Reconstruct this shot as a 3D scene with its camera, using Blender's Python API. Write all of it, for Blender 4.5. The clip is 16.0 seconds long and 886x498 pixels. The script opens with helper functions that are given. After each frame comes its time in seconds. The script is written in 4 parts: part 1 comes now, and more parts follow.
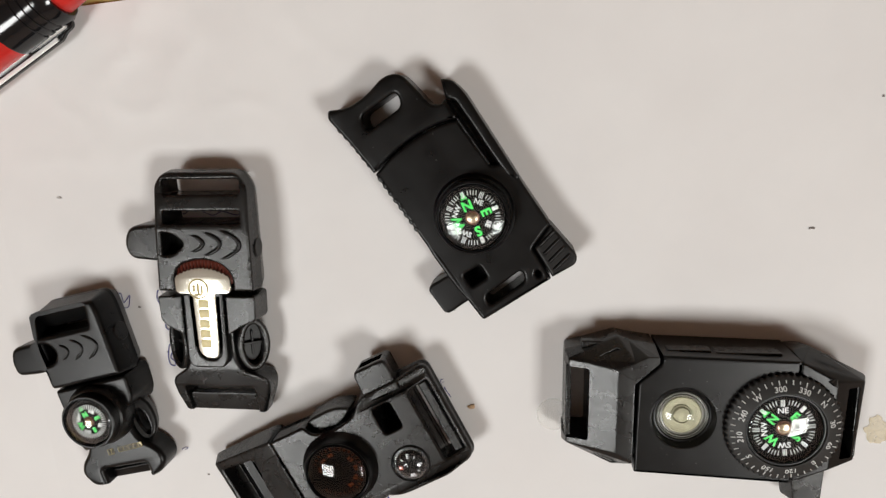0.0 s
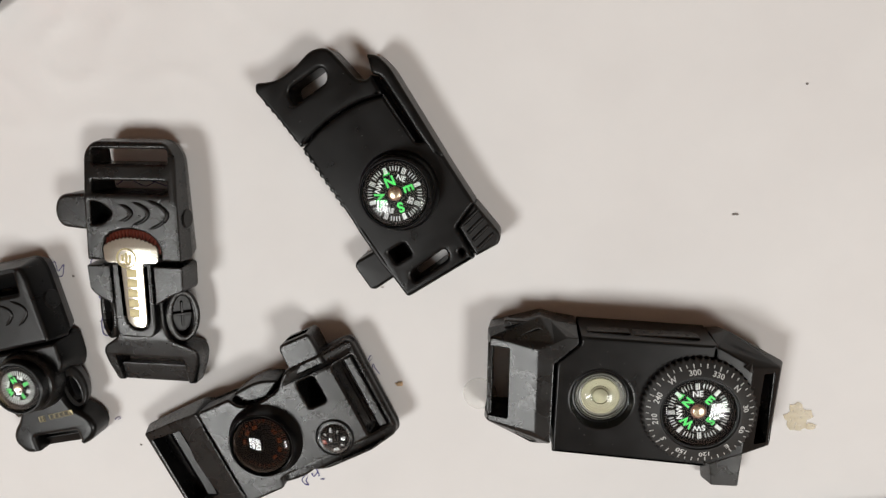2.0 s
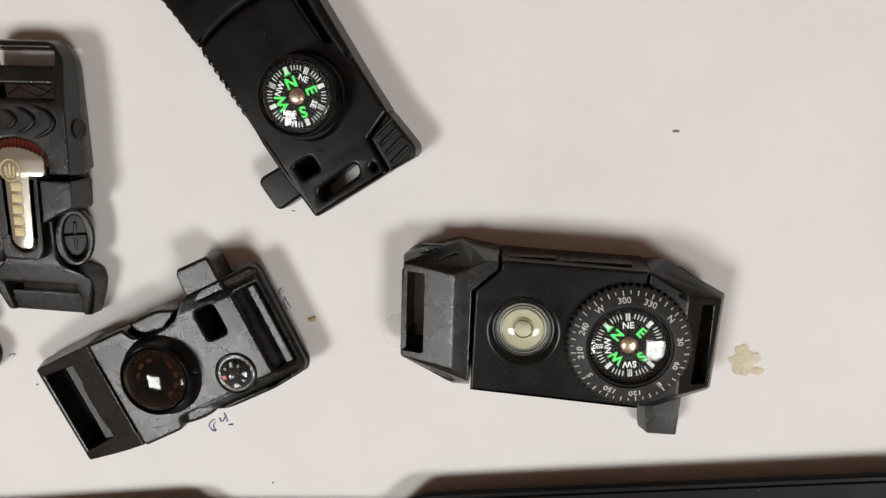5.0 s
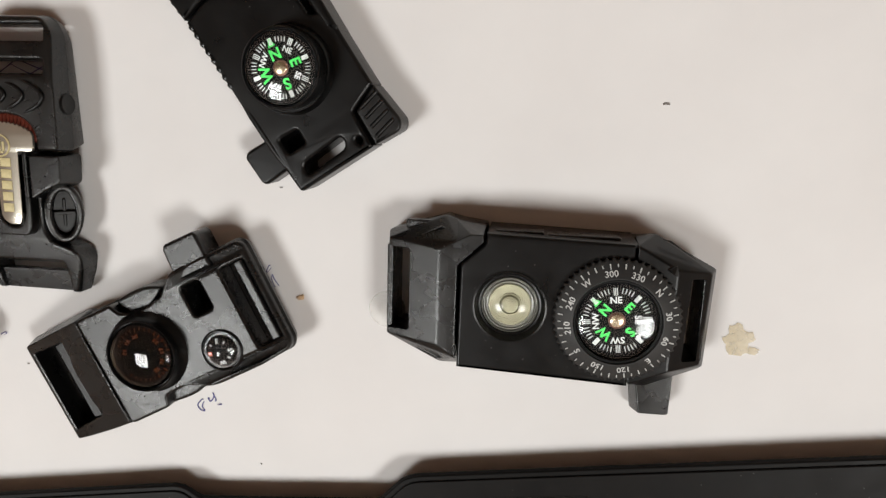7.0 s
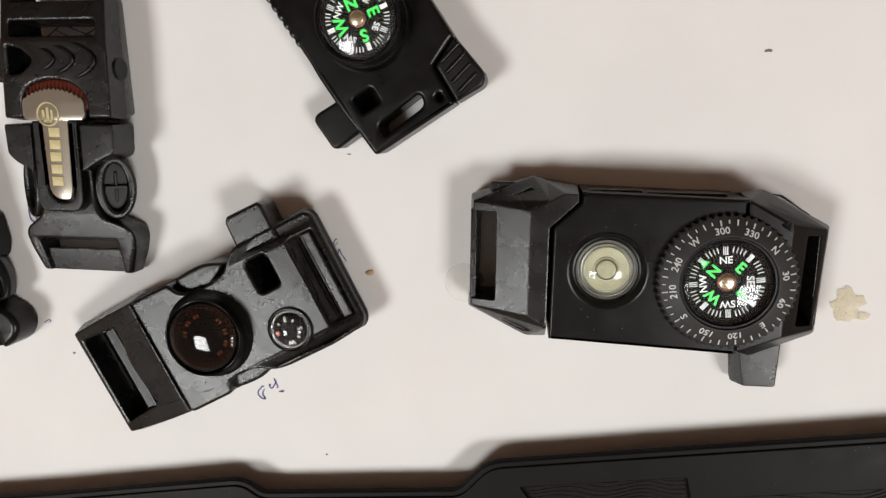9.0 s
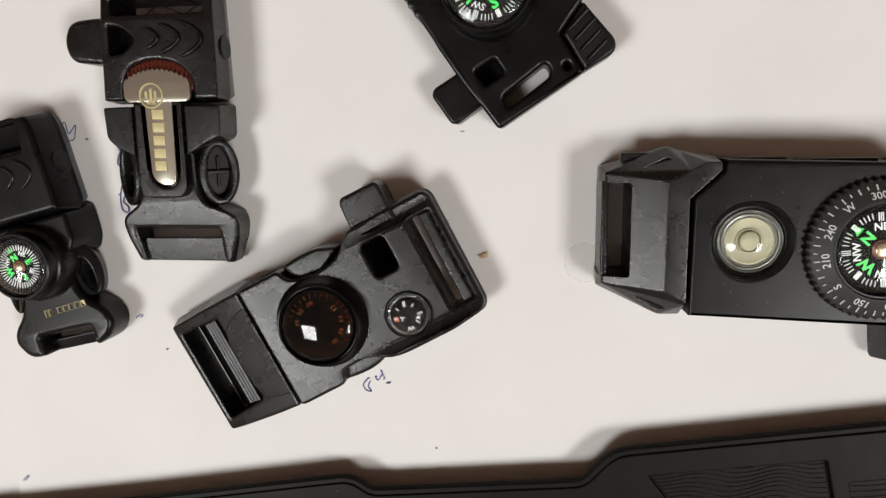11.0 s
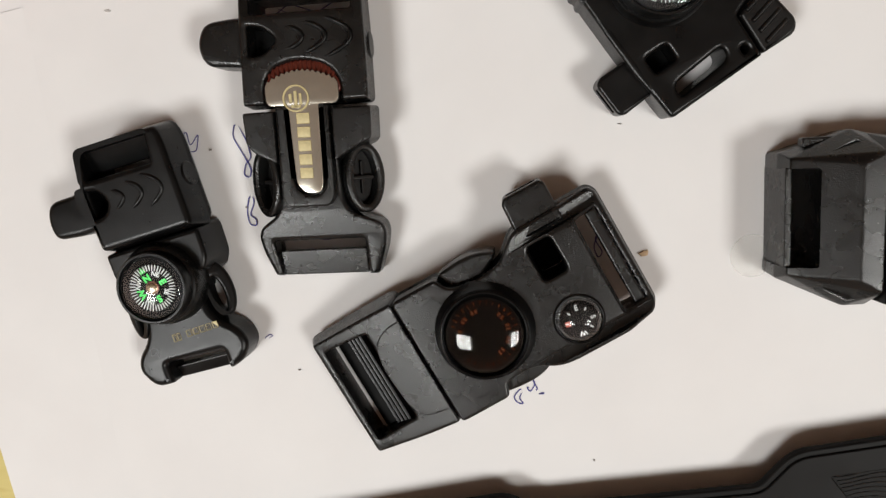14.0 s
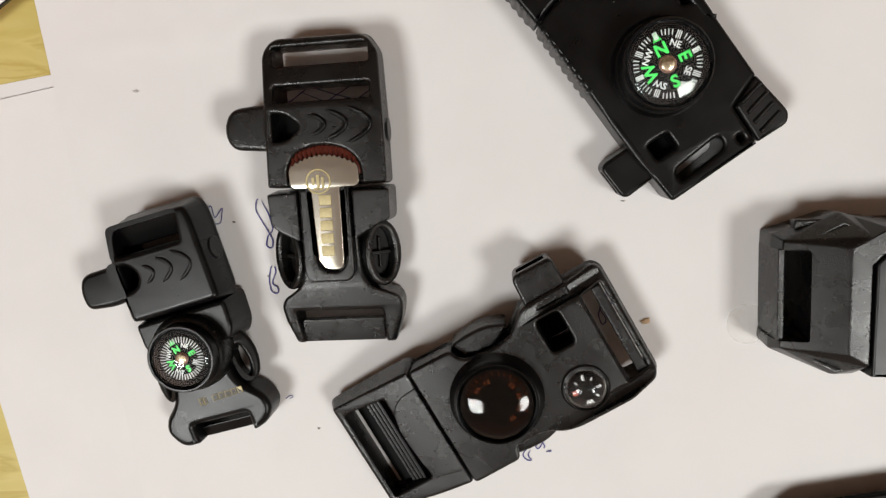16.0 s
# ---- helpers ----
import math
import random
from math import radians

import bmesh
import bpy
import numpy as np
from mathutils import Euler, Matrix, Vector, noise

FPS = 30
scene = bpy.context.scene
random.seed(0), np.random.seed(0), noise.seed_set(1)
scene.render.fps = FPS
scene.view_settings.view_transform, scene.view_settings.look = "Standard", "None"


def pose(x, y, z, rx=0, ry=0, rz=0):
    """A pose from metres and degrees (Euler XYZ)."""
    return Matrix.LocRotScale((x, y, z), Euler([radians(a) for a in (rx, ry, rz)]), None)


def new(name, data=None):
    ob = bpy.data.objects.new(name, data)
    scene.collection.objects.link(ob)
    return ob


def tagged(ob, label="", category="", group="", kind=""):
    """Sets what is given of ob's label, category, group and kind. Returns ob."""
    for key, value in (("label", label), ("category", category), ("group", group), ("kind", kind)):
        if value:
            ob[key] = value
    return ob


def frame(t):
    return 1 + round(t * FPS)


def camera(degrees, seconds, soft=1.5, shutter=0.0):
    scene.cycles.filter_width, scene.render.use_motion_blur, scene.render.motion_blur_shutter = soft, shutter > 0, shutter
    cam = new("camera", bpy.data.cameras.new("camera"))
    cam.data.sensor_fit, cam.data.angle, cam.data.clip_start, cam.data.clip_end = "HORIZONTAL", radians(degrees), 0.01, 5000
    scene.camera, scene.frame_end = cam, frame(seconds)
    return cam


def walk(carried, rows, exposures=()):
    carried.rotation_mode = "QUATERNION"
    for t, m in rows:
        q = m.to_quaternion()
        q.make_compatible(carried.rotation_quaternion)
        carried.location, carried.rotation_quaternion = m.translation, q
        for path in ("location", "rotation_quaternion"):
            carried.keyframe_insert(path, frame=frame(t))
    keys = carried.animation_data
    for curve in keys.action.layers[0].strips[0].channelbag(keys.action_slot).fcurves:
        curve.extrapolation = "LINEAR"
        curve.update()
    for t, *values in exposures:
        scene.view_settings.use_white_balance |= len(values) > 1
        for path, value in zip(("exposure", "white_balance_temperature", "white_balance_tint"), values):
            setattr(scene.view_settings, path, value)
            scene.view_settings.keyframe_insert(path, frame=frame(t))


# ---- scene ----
cam = camera(66.0, 16.0, soft=1.35)
# seconds, eye in metres, turn in degrees
PATH = [
    (0, 0.01349, 0.09293, 0.20070, -11.864, 6.058, -0.629),
    (0.5, 0.02002, 0.09140, 0.19969, -12.058, 6.026, 0.021),
    (1, 0.02497, 0.08935, 0.19906, -12.289, 6.211, 0.289),
    (1.5, 0.02891, 0.08949, 0.20000, -12.428, 6.132, 0.633),
    (2, 0.03491, 0.08861, 0.20030, -12.260, 6.339, 0.972),
    (2.5, 0.03947, 0.08709, 0.20148, -12.589, 6.315, 1.182),
    (3, 0.04518, 0.08243, 0.20005, -12.786, 6.138, 1.684),
    (3.5, 0.05027, 0.07749, 0.19704, -12.333, 6.285, 2.017),
    (4, 0.05086, 0.07404, 0.19313, -12.257, 6.310, 2.045),
    (4.5, 0.05295, 0.06773, 0.18823, -11.867, 6.506, 1.978),
    (5, 0.05798, 0.06257, 0.18483, -11.708, 6.722, 2.117),
    (5.2, 0.06054, 0.06122, 0.18453, -11.602, 6.736, 2.269),
    (7.3, 0.06584, 0.05363, 0.18304, -11.163, 8.115, 1.945),
    (7.5, 0.06295, 0.05296, 0.18279, -11.316, 7.980, 1.808),
    (8, 0.05440, 0.04692, 0.17981, -10.622, 7.391, 1.524),
    (8.5, 0.04906, 0.04196, 0.17704, -10.223, 7.429, 1.237),
    (9, 0.04280, 0.04005, 0.17605, -10.354, 7.517, 0.840),
    (9.5, 0.03305, 0.03939, 0.17820, -10.605, 7.418, 0.299),
    (9.7, 0.03186, 0.03839, 0.17798, -10.674, 7.865, 0.290),
    (11.8, 0.00026, 0.02896, 0.17254, -8.860, 5.410, -0.822),
    (12, -0.00077, 0.02944, 0.17373, -8.804, 5.021, -0.798),
    (12.5, -0.00814, 0.02927, 0.17442, -9.283, 4.880, -1.372),
    (13, -0.01562, 0.02889, 0.17317, -9.277, 4.703, -1.740),
    (13.5, -0.02246, 0.02910, 0.17159, -9.327, 4.565, -2.305),
    (14, -0.03316, 0.02805, 0.16938, -8.700, 5.007, -2.834),
    (14.5, -0.03859, 0.02929, 0.16979, -8.524, 4.850, -3.107),
    (15, -0.03927, 0.03454, 0.17174, -8.732, 4.962, -3.050),
    (15.5, -0.03853, 0.04290, 0.17571, -9.184, 4.583, -3.166),
    (16, -0.03672, 0.04828, 0.17636, -8.990, 4.411, -2.909),
]
walk(cam, [(t, pose(*row)) for t, *row in PATH], exposures=[(0.0, 0.0), (2.5, 0.02), (5.0, 0.06), (9.0, 0.13), (13.0, 0.13), (16.0, 0.1)])

from mathutils import geometry
# ---- light: two ceiling panels in a closed, unseen room tinted warm as fill ----
world = bpy.data.worlds.new("world")
scene.world = world
world.use_nodes = True
world.node_tree.nodes["Background"].inputs[0].default_value = (0.9, 0.85, 0.8, 1)
world.node_tree.nodes["Background"].inputs[1].default_value = 0.02

CEIL = 1.75
LAMPS = [(1.14, -0.70, 27.0, (0.965, 0.963, 0.93)), (-0.88, -0.74, 27.0, (0.965, 0.973, 0.953))]
for lx, ly, watts, tint in LAMPS:
    lamp = bpy.data.lights.new("panel_lamp", "AREA")
    lamp.shape, lamp.size, lamp.size_y, lamp.energy, lamp.color = "RECTANGLE", 0.58, 0.58, watts, tint
    new("panel_lamp", lamp).matrix_world = pose(lx, ly, CEIL - 0.03)


# ---- materials ----
def nodes_of(name):
    m = bpy.data.materials.new(name)
    m.use_nodes = True
    return m, m.node_tree.nodes, m.node_tree.links, m.node_tree.nodes["Principled BSDF"]


def noise_node(nodes, links, scale, detail=3.0, rough=0.5, coord="Object"):
    tc = nodes.new("ShaderNodeTexCoord")
    n = nodes.new("ShaderNodeTexNoise")
    n.inputs["Scale"].default_value, n.inputs["Detail"].default_value, n.inputs["Roughness"].default_value = scale, detail, rough
    links.new(tc.outputs[coord], n.inputs["Vector"])
    return n


def ramp_node(nodes, links, source, stops):
    r = nodes.new("ShaderNodeValToRGB")
    while len(r.color_ramp.elements) < len(stops):
        r.color_ramp.elements.new(0.5)
    for e, (p, c) in zip(r.color_ramp.elements, stops):
        e.position, e.color = p, (*c, 1)
    links.new(source, r.inputs[0])
    return r


def plastic(name, colour=(0.0038, 0.0038, 0.0036), rough=0.27, grain=1.0, size=0.00027, spec=0.5):
    """Moulded black plastic: a fine leathery grain, faint scuffs and uneven gloss."""
    m, nodes, links, b = nodes_of(name)
    n1 = noise_node(nodes, links, 1 / size, 0.6, 0.5)
    n2 = noise_node(nodes, links, 120, 4.0, 0.6)
    c = ramp_node(nodes, links, n2.outputs[0], [(0.3, tuple(v * 0.75 for v in colour)), (0.72, tuple(v * 1.5 for v in colour))])
    # a little settled dust
    tc = nodes.new("ShaderNodeTexCoord")
    v = nodes.new("ShaderNodeTexVoronoi")
    v.inputs["Scale"].default_value = 620
    links.new(tc.outputs["Object"], v.inputs["Vector"])
    near = nodes.new("ShaderNodeMath")
    near.operation, near.inputs[1].default_value = "LESS_THAN", 0.09
    links.new(v.outputs["Distance"], near.inputs[0])
    few = nodes.new("ShaderNodeSeparateColor")
    links.new(v.outputs["Color"], few.inputs[0])
    rare = nodes.new("ShaderNodeMath")
    rare.operation, rare.inputs[1].default_value = "GREATER_THAN", 0.9
    links.new(few.outputs[0], rare.inputs[0])
    both = nodes.new("ShaderNodeMath")
    both.operation = "MULTIPLY"
    links.new(near.outputs[0], both.inputs[0])
    links.new(rare.outputs[0], both.inputs[1])
    mix = nodes.new("ShaderNodeMix")
    mix.data_type = "RGBA"
    mix.inputs[7].default_value = (0.09, 0.088, 0.085, 1)
    links.new(both.outputs[0], mix.inputs[0])
    links.new(c.outputs[0], mix.inputs[6])
    links.new(mix.outputs[2], b.inputs["Base Color"])
    r = nodes.new("ShaderNodeMapRange")
    r.inputs[3].default_value, r.inputs[4].default_value = rough - 0.1, rough + 0.12
    links.new(n2.outputs[0], r.inputs[0])
    links.new(r.outputs[0], b.inputs["Roughness"])
    b.inputs["Specular IOR Level"].default_value = spec
    bump = nodes.new("ShaderNodeBump")
    bump.inputs["Strength"].default_value, bump.inputs["Distance"].default_value = grain, 0.000062
    links.new(n1.outputs[0], bump.inputs["Height"])
    links.new(bump.outputs[0], b.inputs["Normal"])
    return m


def plain(name, colour, rough=0.5, metal=0.0, var=0.15, scale=400, bump_by=0.0, spec=0.5):
    m, nodes, links, b = nodes_of(name)
    n = noise_node(nodes, links, scale, 4.0, 0.6)
    c = ramp_node(nodes, links, n.outputs[0], [(0.3, tuple(v * (1 - var) for v in colour)), (0.7, tuple(min(1, v * (1 + var)) for v in colour))])
    links.new(c.outputs[0], b.inputs["Base Color"])
    b.inputs["Roughness"].default_value, b.inputs["Metallic"].default_value = rough, metal
    b.inputs["Specular IOR Level"].default_value = spec
    if bump_by:
        bump = nodes.new("ShaderNodeBump")
        bump.inputs["Strength"].default_value, bump.inputs["Distance"].default_value = bump_by, 0.0002
        links.new(n.outputs[0], bump.inputs["Height"])
        links.new(bump.outputs[0], b.inputs["Normal"])
    return m


def glass(name, tint=(1, 1, 1), rough=0.0, ior=1.38):
    m, nodes, links, b = nodes_of(name)
    b.inputs["Base Color"].default_value = (*tint, 1)
    b.inputs["Transmission Weight"].default_value, b.inputs["Roughness"].default_value, b.inputs["IOR"].default_value = 1.0, rough, ior
    return m


def paper_material():
    """White copy paper: faint mottling, soft dents and broad waves."""
    m, nodes, links, b = nodes_of("paper")
    n1 = noise_node(nodes, links, 9, 3.0, 0.5)
    n2 = noise_node(nodes, links, 1500, 3.0, 0.6)
    n3 = noise_node(nodes, links, 28, 5.0, 0.55)
    c = ramp_node(nodes, links, n3.outputs[0], [(0.25, (0.755, 0.735, 0.725)), (0.75, (0.80, 0.785, 0.775))])
    links.new(c.outputs[0], b.inputs["Base Color"])
    b.inputs["Roughness"].default_value = 0.62
    b.inputs["Specular IOR Level"].default_value = 0.25
    b1 = nodes.new("ShaderNodeBump")
    b1.inputs["Strength"].default_value, b1.inputs["Distance"].default_value = 0.12, 0.00005
    links.new(n2.outputs[0], b1.inputs["Height"])
    b2 = nodes.new("ShaderNodeBump")
    b2.inputs["Strength"].default_value, b2.inputs["Distance"].default_value = 0.35, 0.0012
    links.new(n3.outputs[0], b2.inputs["Height"])
    links.new(b1.outputs[0], b2.inputs["Normal"])
    links.new(b2.outputs[0], b.inputs["Normal"])
    return m


def film_material():
    """A thin clear film, seen only by a faint grey veil and its gloss."""
    m, nodes, links, b = nodes_of("clear_film")
    n = noise_node(nodes, links, 300, 3.0)
    c = ramp_node(nodes, links, n.outputs[0], [(0.3, (0.58, 0.56, 0.53)), (0.7, (0.66, 0.64, 0.61))])
    links.new(c.outputs[0], b.inputs["Base Color"])
    b.inputs["Roughness"].default_value, b.inputs["Alpha"].default_value = 0.15, 0.3
    return m


def wood_material():
    """Pale yellow varnished pine with darker growth lines."""
    m, nodes, links, b = nodes_of("pale_wood")
    tc = nodes.new("ShaderNodeTexCoord")
    mp = nodes.new("ShaderNodeMapping")
    mp.inputs["Scale"].default_value = (9, 60, 9)
    mp.inputs["Rotation"].default_value = (0, 0, radians(12))
    links.new(tc.outputs["Object"], mp.inputs[0])
    n = nodes.new("ShaderNodeTexNoise")
    n.inputs["Scale"].default_value, n.inputs["Detail"].default_value, n.inputs["Distortion"].default_value = 1.6, 5.0, 0.8
    links.new(mp.outputs[0], n.inputs["Vector"])
    c = ramp_node(nodes, links, n.outputs[0], [(0.3, (0.54, 0.42, 0.11)), (0.5, (0.64, 0.53, 0.19)), (0.55, (0.52, 0.40, 0.11)), (0.6, (0.62, 0.51, 0.18))])
    links.new(c.outputs[0], b.inputs["Base Color"])
    b.inputs["Roughness"].default_value = 0.4
    return m


BLACK = plastic("black_moulded_plastic")
SATIN = plastic("satin_black_plastic", (0.003, 0.003, 0.003), rough=0.3, grain=0.4, size=0.00026, spec=0.27)
RUBBER = plastic("soft_black_plastic", (0.005, 0.0045, 0.0042), rough=0.36, grain=0.55, size=0.00026, spec=0.3)
GLOSS = plain("gloss_black", (0.008, 0.008, 0.009), 0.12, var=0.1)
# Near-black with hardly any gloss: the shade inside recesses, put into the colour.
RECESS_SHADE = plain("painted_recess_shade", (0.003, 0.003, 0.003), 0.7, spec=0.15)
PAPER = paper_material()
WOOD = wood_material()
STEEL = plain("polished_steel", (0.60, 0.57, 0.49), 0.2, 0.85, 0.05, 300)
BRASS = plain("brass_pin", (0.62, 0.53, 0.38), 0.25, 1.0, 0.1, 900)
COPPER = plain("copper_ring", (0.13, 0.06, 0.04), 0.45, 0.4, 0.1, 900)
BEZEL = plastic("matt_bezel_plastic", (0.02, 0.02, 0.0195), rough=0.5, grain=0.7, size=0.00024, spec=0.4)
GOLD = plain("gold_print", (0.56, 0.48, 0.26), 0.5, 0.15, 0.1, 900)
RED_METAL = plain("reddish_striker_edge", (0.12, 0.022, 0.012), 0.4, 0.2, 0.2, 900)
GREEN = plain("green_print", (0.03, 0.52, 0.07), 0.5, 0.0, 0.08, 900)
WHITE = plain("white_print", (0.57, 0.58, 0.57), 0.5, 0.0, 0.08, 900)
GREY = plain("grey_print", (0.42, 0.43, 0.43), 0.5, 0.0, 0.1, 900)
ORANGE = plain("orange_print", (0.30, 0.07, 0.015), 0.5, 0.0, 0.1, 900)
DIM_RED = plain("dim_red_print", (0.30, 0.05, 0.025), 0.5, 0.0, 0.1, 900)
RED = plain("red_plastic", (0.55, 0.02, 0.015), 0.25, 0.0, 0.12, 300)
DIAL = plain("black_dial", (0.003, 0.003, 0.0032), 0.6, var=0.1, spec=0.08)
INK = plain("blue_ink", (0.05, 0.045, 0.22), 0.6, var=0.3)
STAIN = plain("yellow_glue", (0.74, 0.64, 0.43), 0.35, 0.0, 0.12, 700, 0.4)
STAIN.node_tree.nodes["Principled BSDF"].inputs["Alpha"].default_value = 0.36
CRUMB = plain("brown_crumb", (0.6, 0.42, 0.25), 0.7, 0.0, 0.3, 1500)
# Paper grey that carries the shade of a small dent as flat colour.
DENT_SHADE = plain("dent_shade_grey", (0.5, 0.47, 0.45), 0.8)
SPECK = plain("dark_speck", (0.2, 0.18, 0.165), 0.8)
GLASS = glass("clear_glass")
SMOKED = glass("smoked_glass", (0.24, 0.22, 0.2))
CASE = plastic("smooth_case_plastic", (0.0045, 0.004, 0.0037), rough=0.5, grain=0.12, size=0.0006, spec=0.14)
CASE_LINE = plain("carved_line_plastic", (0.012, 0.011, 0.01), 0.28, var=0.1, spec=0.5)
CAP = plastic("grained_cap_plastic", (0.004, 0.004, 0.0038), rough=0.27, grain=0.8, size=0.00027, spec=0.5)
COLLAR = plain("grey_collar", (0.085, 0.083, 0.07), 0.3, 0.0, 0.1, 600)
MILKY = plain("milky_plastic", (0.225, 0.215, 0.145), 0.55, 0.0, 0.05, 600, spec=0.2)
YELLOW = plain("yellow_phosphor", (0.36, 0.35, 0.16), 0.4, 0.0, 0.1, 900)
WHITEPLASTIC = plain("white_gloss", (0.78, 0.77, 0.75), 0.25, 0.1, 0.05, 300)
CLEAR = film_material()
# Unseen room surfaces: warmth and lightness set to lift and redden the shadows.
FILLWALL = plain("warm_fill_wall", (0.68, 0.55, 0.475), 0.8, 0.0, 0.08, 6)
FILLCEIL = plain("warm_fill_ceiling", (0.56, 0.48, 0.42), 0.85, 0.0, 0.05, 6)
FILLFLOOR = plain("warm_fill_floor", (0.40, 0.28, 0.21), 0.5, 0.0, 0.2, 8)
PANELMAT = plain("lamp_frame_white", (0.7, 0.7, 0.7), 0.5)


# ---- building helpers; plans and heights are in millimetres ----
MM = 0.001


def mesh_from(verts, faces, name="mesh", smooth=35, caps=0):
    """A mesh in metres; its last faces, caps in number, are flat shaded."""
    me = bpy.data.meshes.new(name)
    me.from_pydata([tuple(c * MM for c in v) for v in verts], [], faces)
    for q in list(me.polygons)[len(me.polygons) - caps:] if caps else []:
        q.material_index = 1
    bm = bmesh.new()
    bm.from_mesh(me)
    bmesh.ops.remove_doubles(bm, verts=bm.verts, dist=1e-7)
    bmesh.ops.recalc_face_normals(bm, faces=bm.faces)
    bm.to_mesh(me)
    bm.free()
    me.polygons.foreach_set("use_smooth", [q.material_index == 0 for q in me.polygons])
    me.polygons.foreach_set("material_index", [0] * len(me.polygons))
    me.set_sharp_from_angle(angle=radians(smooth))
    return me


def area2(p):
    return sum(a[0] * b[1] - b[0] * a[1] for a, b in zip(p, p[1:] + p[:1]))


def rounded(pts, r=1.0, n=4):
    """A closed plan with its corners rounded; a corner's third number is its own radius."""
    out = []
    for i, p in enumerate(pts):
        a, b, c = Vector(pts[i - 1][:2]), Vector(p[:2]), Vector(pts[(i + 1) % len(pts)][:2])
        rad = p[2] if len(p) > 2 else r
        u, v = (a - b), (c - b)
        d = min(rad, 0.49 * u.length, 0.49 * v.length)
        if d < 0.02:
            out.append((b.x, b.y))
            continue
        s, e = b + u.normalized() * d, b + v.normalized() * d
        for k in range(n + 1):
            t = k / n
            q = s * (1 - t) ** 2 + b * 2 * t * (1 - t) + e * t * t
            out.append((q.x, q.y))
    return out


def box_plan(x0, y0, x1, y1, r=1.0, n=4):
    return rounded([(x0, y0), (x1, y0), (x1, y1), (x0, y1)], r, n)


def circle_plan(cx, cy, r, n=32, a0=0.0, a1=360.0):
    full = abs(a1 - a0) >= 360
    return [(cx + r * math.cos(radians(a0 + (a1 - a0) * k / (n if full else n - 1))), cy + r * math.sin(radians(a0 + (a1 - a0) * k / (n if full else n - 1)))) for k in range(n)]


def inset(p, d):
    """The plan drawn in by d (out where d is negative); p runs anticlockwise."""
    out = []
    for i, q in enumerate(p):
        a, b, c = Vector(p[i - 1]), Vector(q), Vector(p[(i + 1) % len(p)])
        e1, e2 = (b - a), (c - b)
        if e1.length < 1e-6 or e2.length < 1e-6:
            e1 = e2 = (c - a)
        e1, e2 = e1.normalized(), e2.normalized()
        n1, n2 = Vector((-e1.y, e1.x)), Vector((-e2.y, e2.x))
        m = (n1 + n2) / max(0.35, 1 + n1.dot(n2))
        out.append((b.x + m.x * d, b.y + m.y * d))
    return out


def plate(plan, z0, z1, bev=0.5, holes=(), draft=0.0, steps=3, base_bev=0.2, warp=None, under=None):
    """A solid slab over a plan: rounded upper edge, sides that lean in by draft towards the top, holes right through.
    under = (inset, height): the foot is drawn in below that height."""
    plan = [tuple(q[:2]) for q in plan]
    if area2(plan) < 0:
        plan = plan[::-1]
    holes = [[tuple(q[:2]) for q in h] for h in holes]
    holes = [h[::-1] if area2(h) < 0 else h for h in holes]
    rings = [(base_bev, z0, base_bev), (0.0, z0 + base_bev, 0.0)]
    if under:
        rings = [(under[0], z0, 0.0), (0.35 * under[0], z0 + 0.6 * under[1], 0.0), (0.0, z0 + under[1], 0.0)]
    for k in range(steps + 1):
        a = math.pi / 2 * k / steps
        rings.append((draft + bev * (1 - math.cos(a)), z1 - bev + bev * math.sin(a), bev * (1 - math.cos(a))))
    verts, faces = [], []
    loops = [(plan, 1)] + [(h, -1) for h in holes]
    tops, bottoms = [], []
    for pts, sign in loops:
        start = len(verts)
        n = len(pts)
        for ins, z, hins in rings:
            for x, y in inset(pts, ins if sign > 0 else -hins):
                verts.append((x, y, z))
        for k in range(len(rings) - 1):
            for i in range(n):
                j = (i + 1) % n
                a, b = start + k * n, start + (k + 1) * n
                faces.append((a + i, a + j, b + j, b + i))
        bottoms.append(list(range(start, start + n)))
        tops.append(list(range(start + (len(rings) - 1) * n, start + len(rings) * n)))
    sides = len(faces)
    for group in (tops, bottoms):
        flat = [i for g in group for i in g]
        tris = geometry.tessellate_polygon([[Vector((verts[i][0], verts[i][1], 0)) for i in g] for g in group])
        faces += [tuple(flat[i] for i in t) for t in tris]
    if warp:
        verts = [warp(*v) for v in verts]
    return mesh_from(verts, faces, caps=len(faces) - sides)


def lathe(profile, cx=0.0, cy=0.0, n=40, wave=None):
    """A turned solid about a vertical axis: profile of (radius, height) from the axis outwards or downwards."""
    verts, faces, rows = [], [], []
    for r, z in profile:
        if r < 1e-4:
            rows.append([len(verts)] * n)
            verts.append((cx, cy, z))
        else:
            rows.append(list(range(len(verts), len(verts) + n)))
            for k in range(n):
                q = r + (wave(k, r, z) if wave else 0.0)
                verts.append((cx + q * math.cos(2 * math.pi * k / n), cy + q * math.sin(2 * math.pi * k / n), z))
    for a, b in zip(rows, rows[1:]):
        for k in range(n):
            f = [a[k], a[(k + 1) % n], b[(k + 1) % n], b[k]]
            f = [v for i, v in enumerate(f) if v not in f[:i]]
            if len(f) > 2:
                faces.append(f)
    return mesh_from(verts, faces)


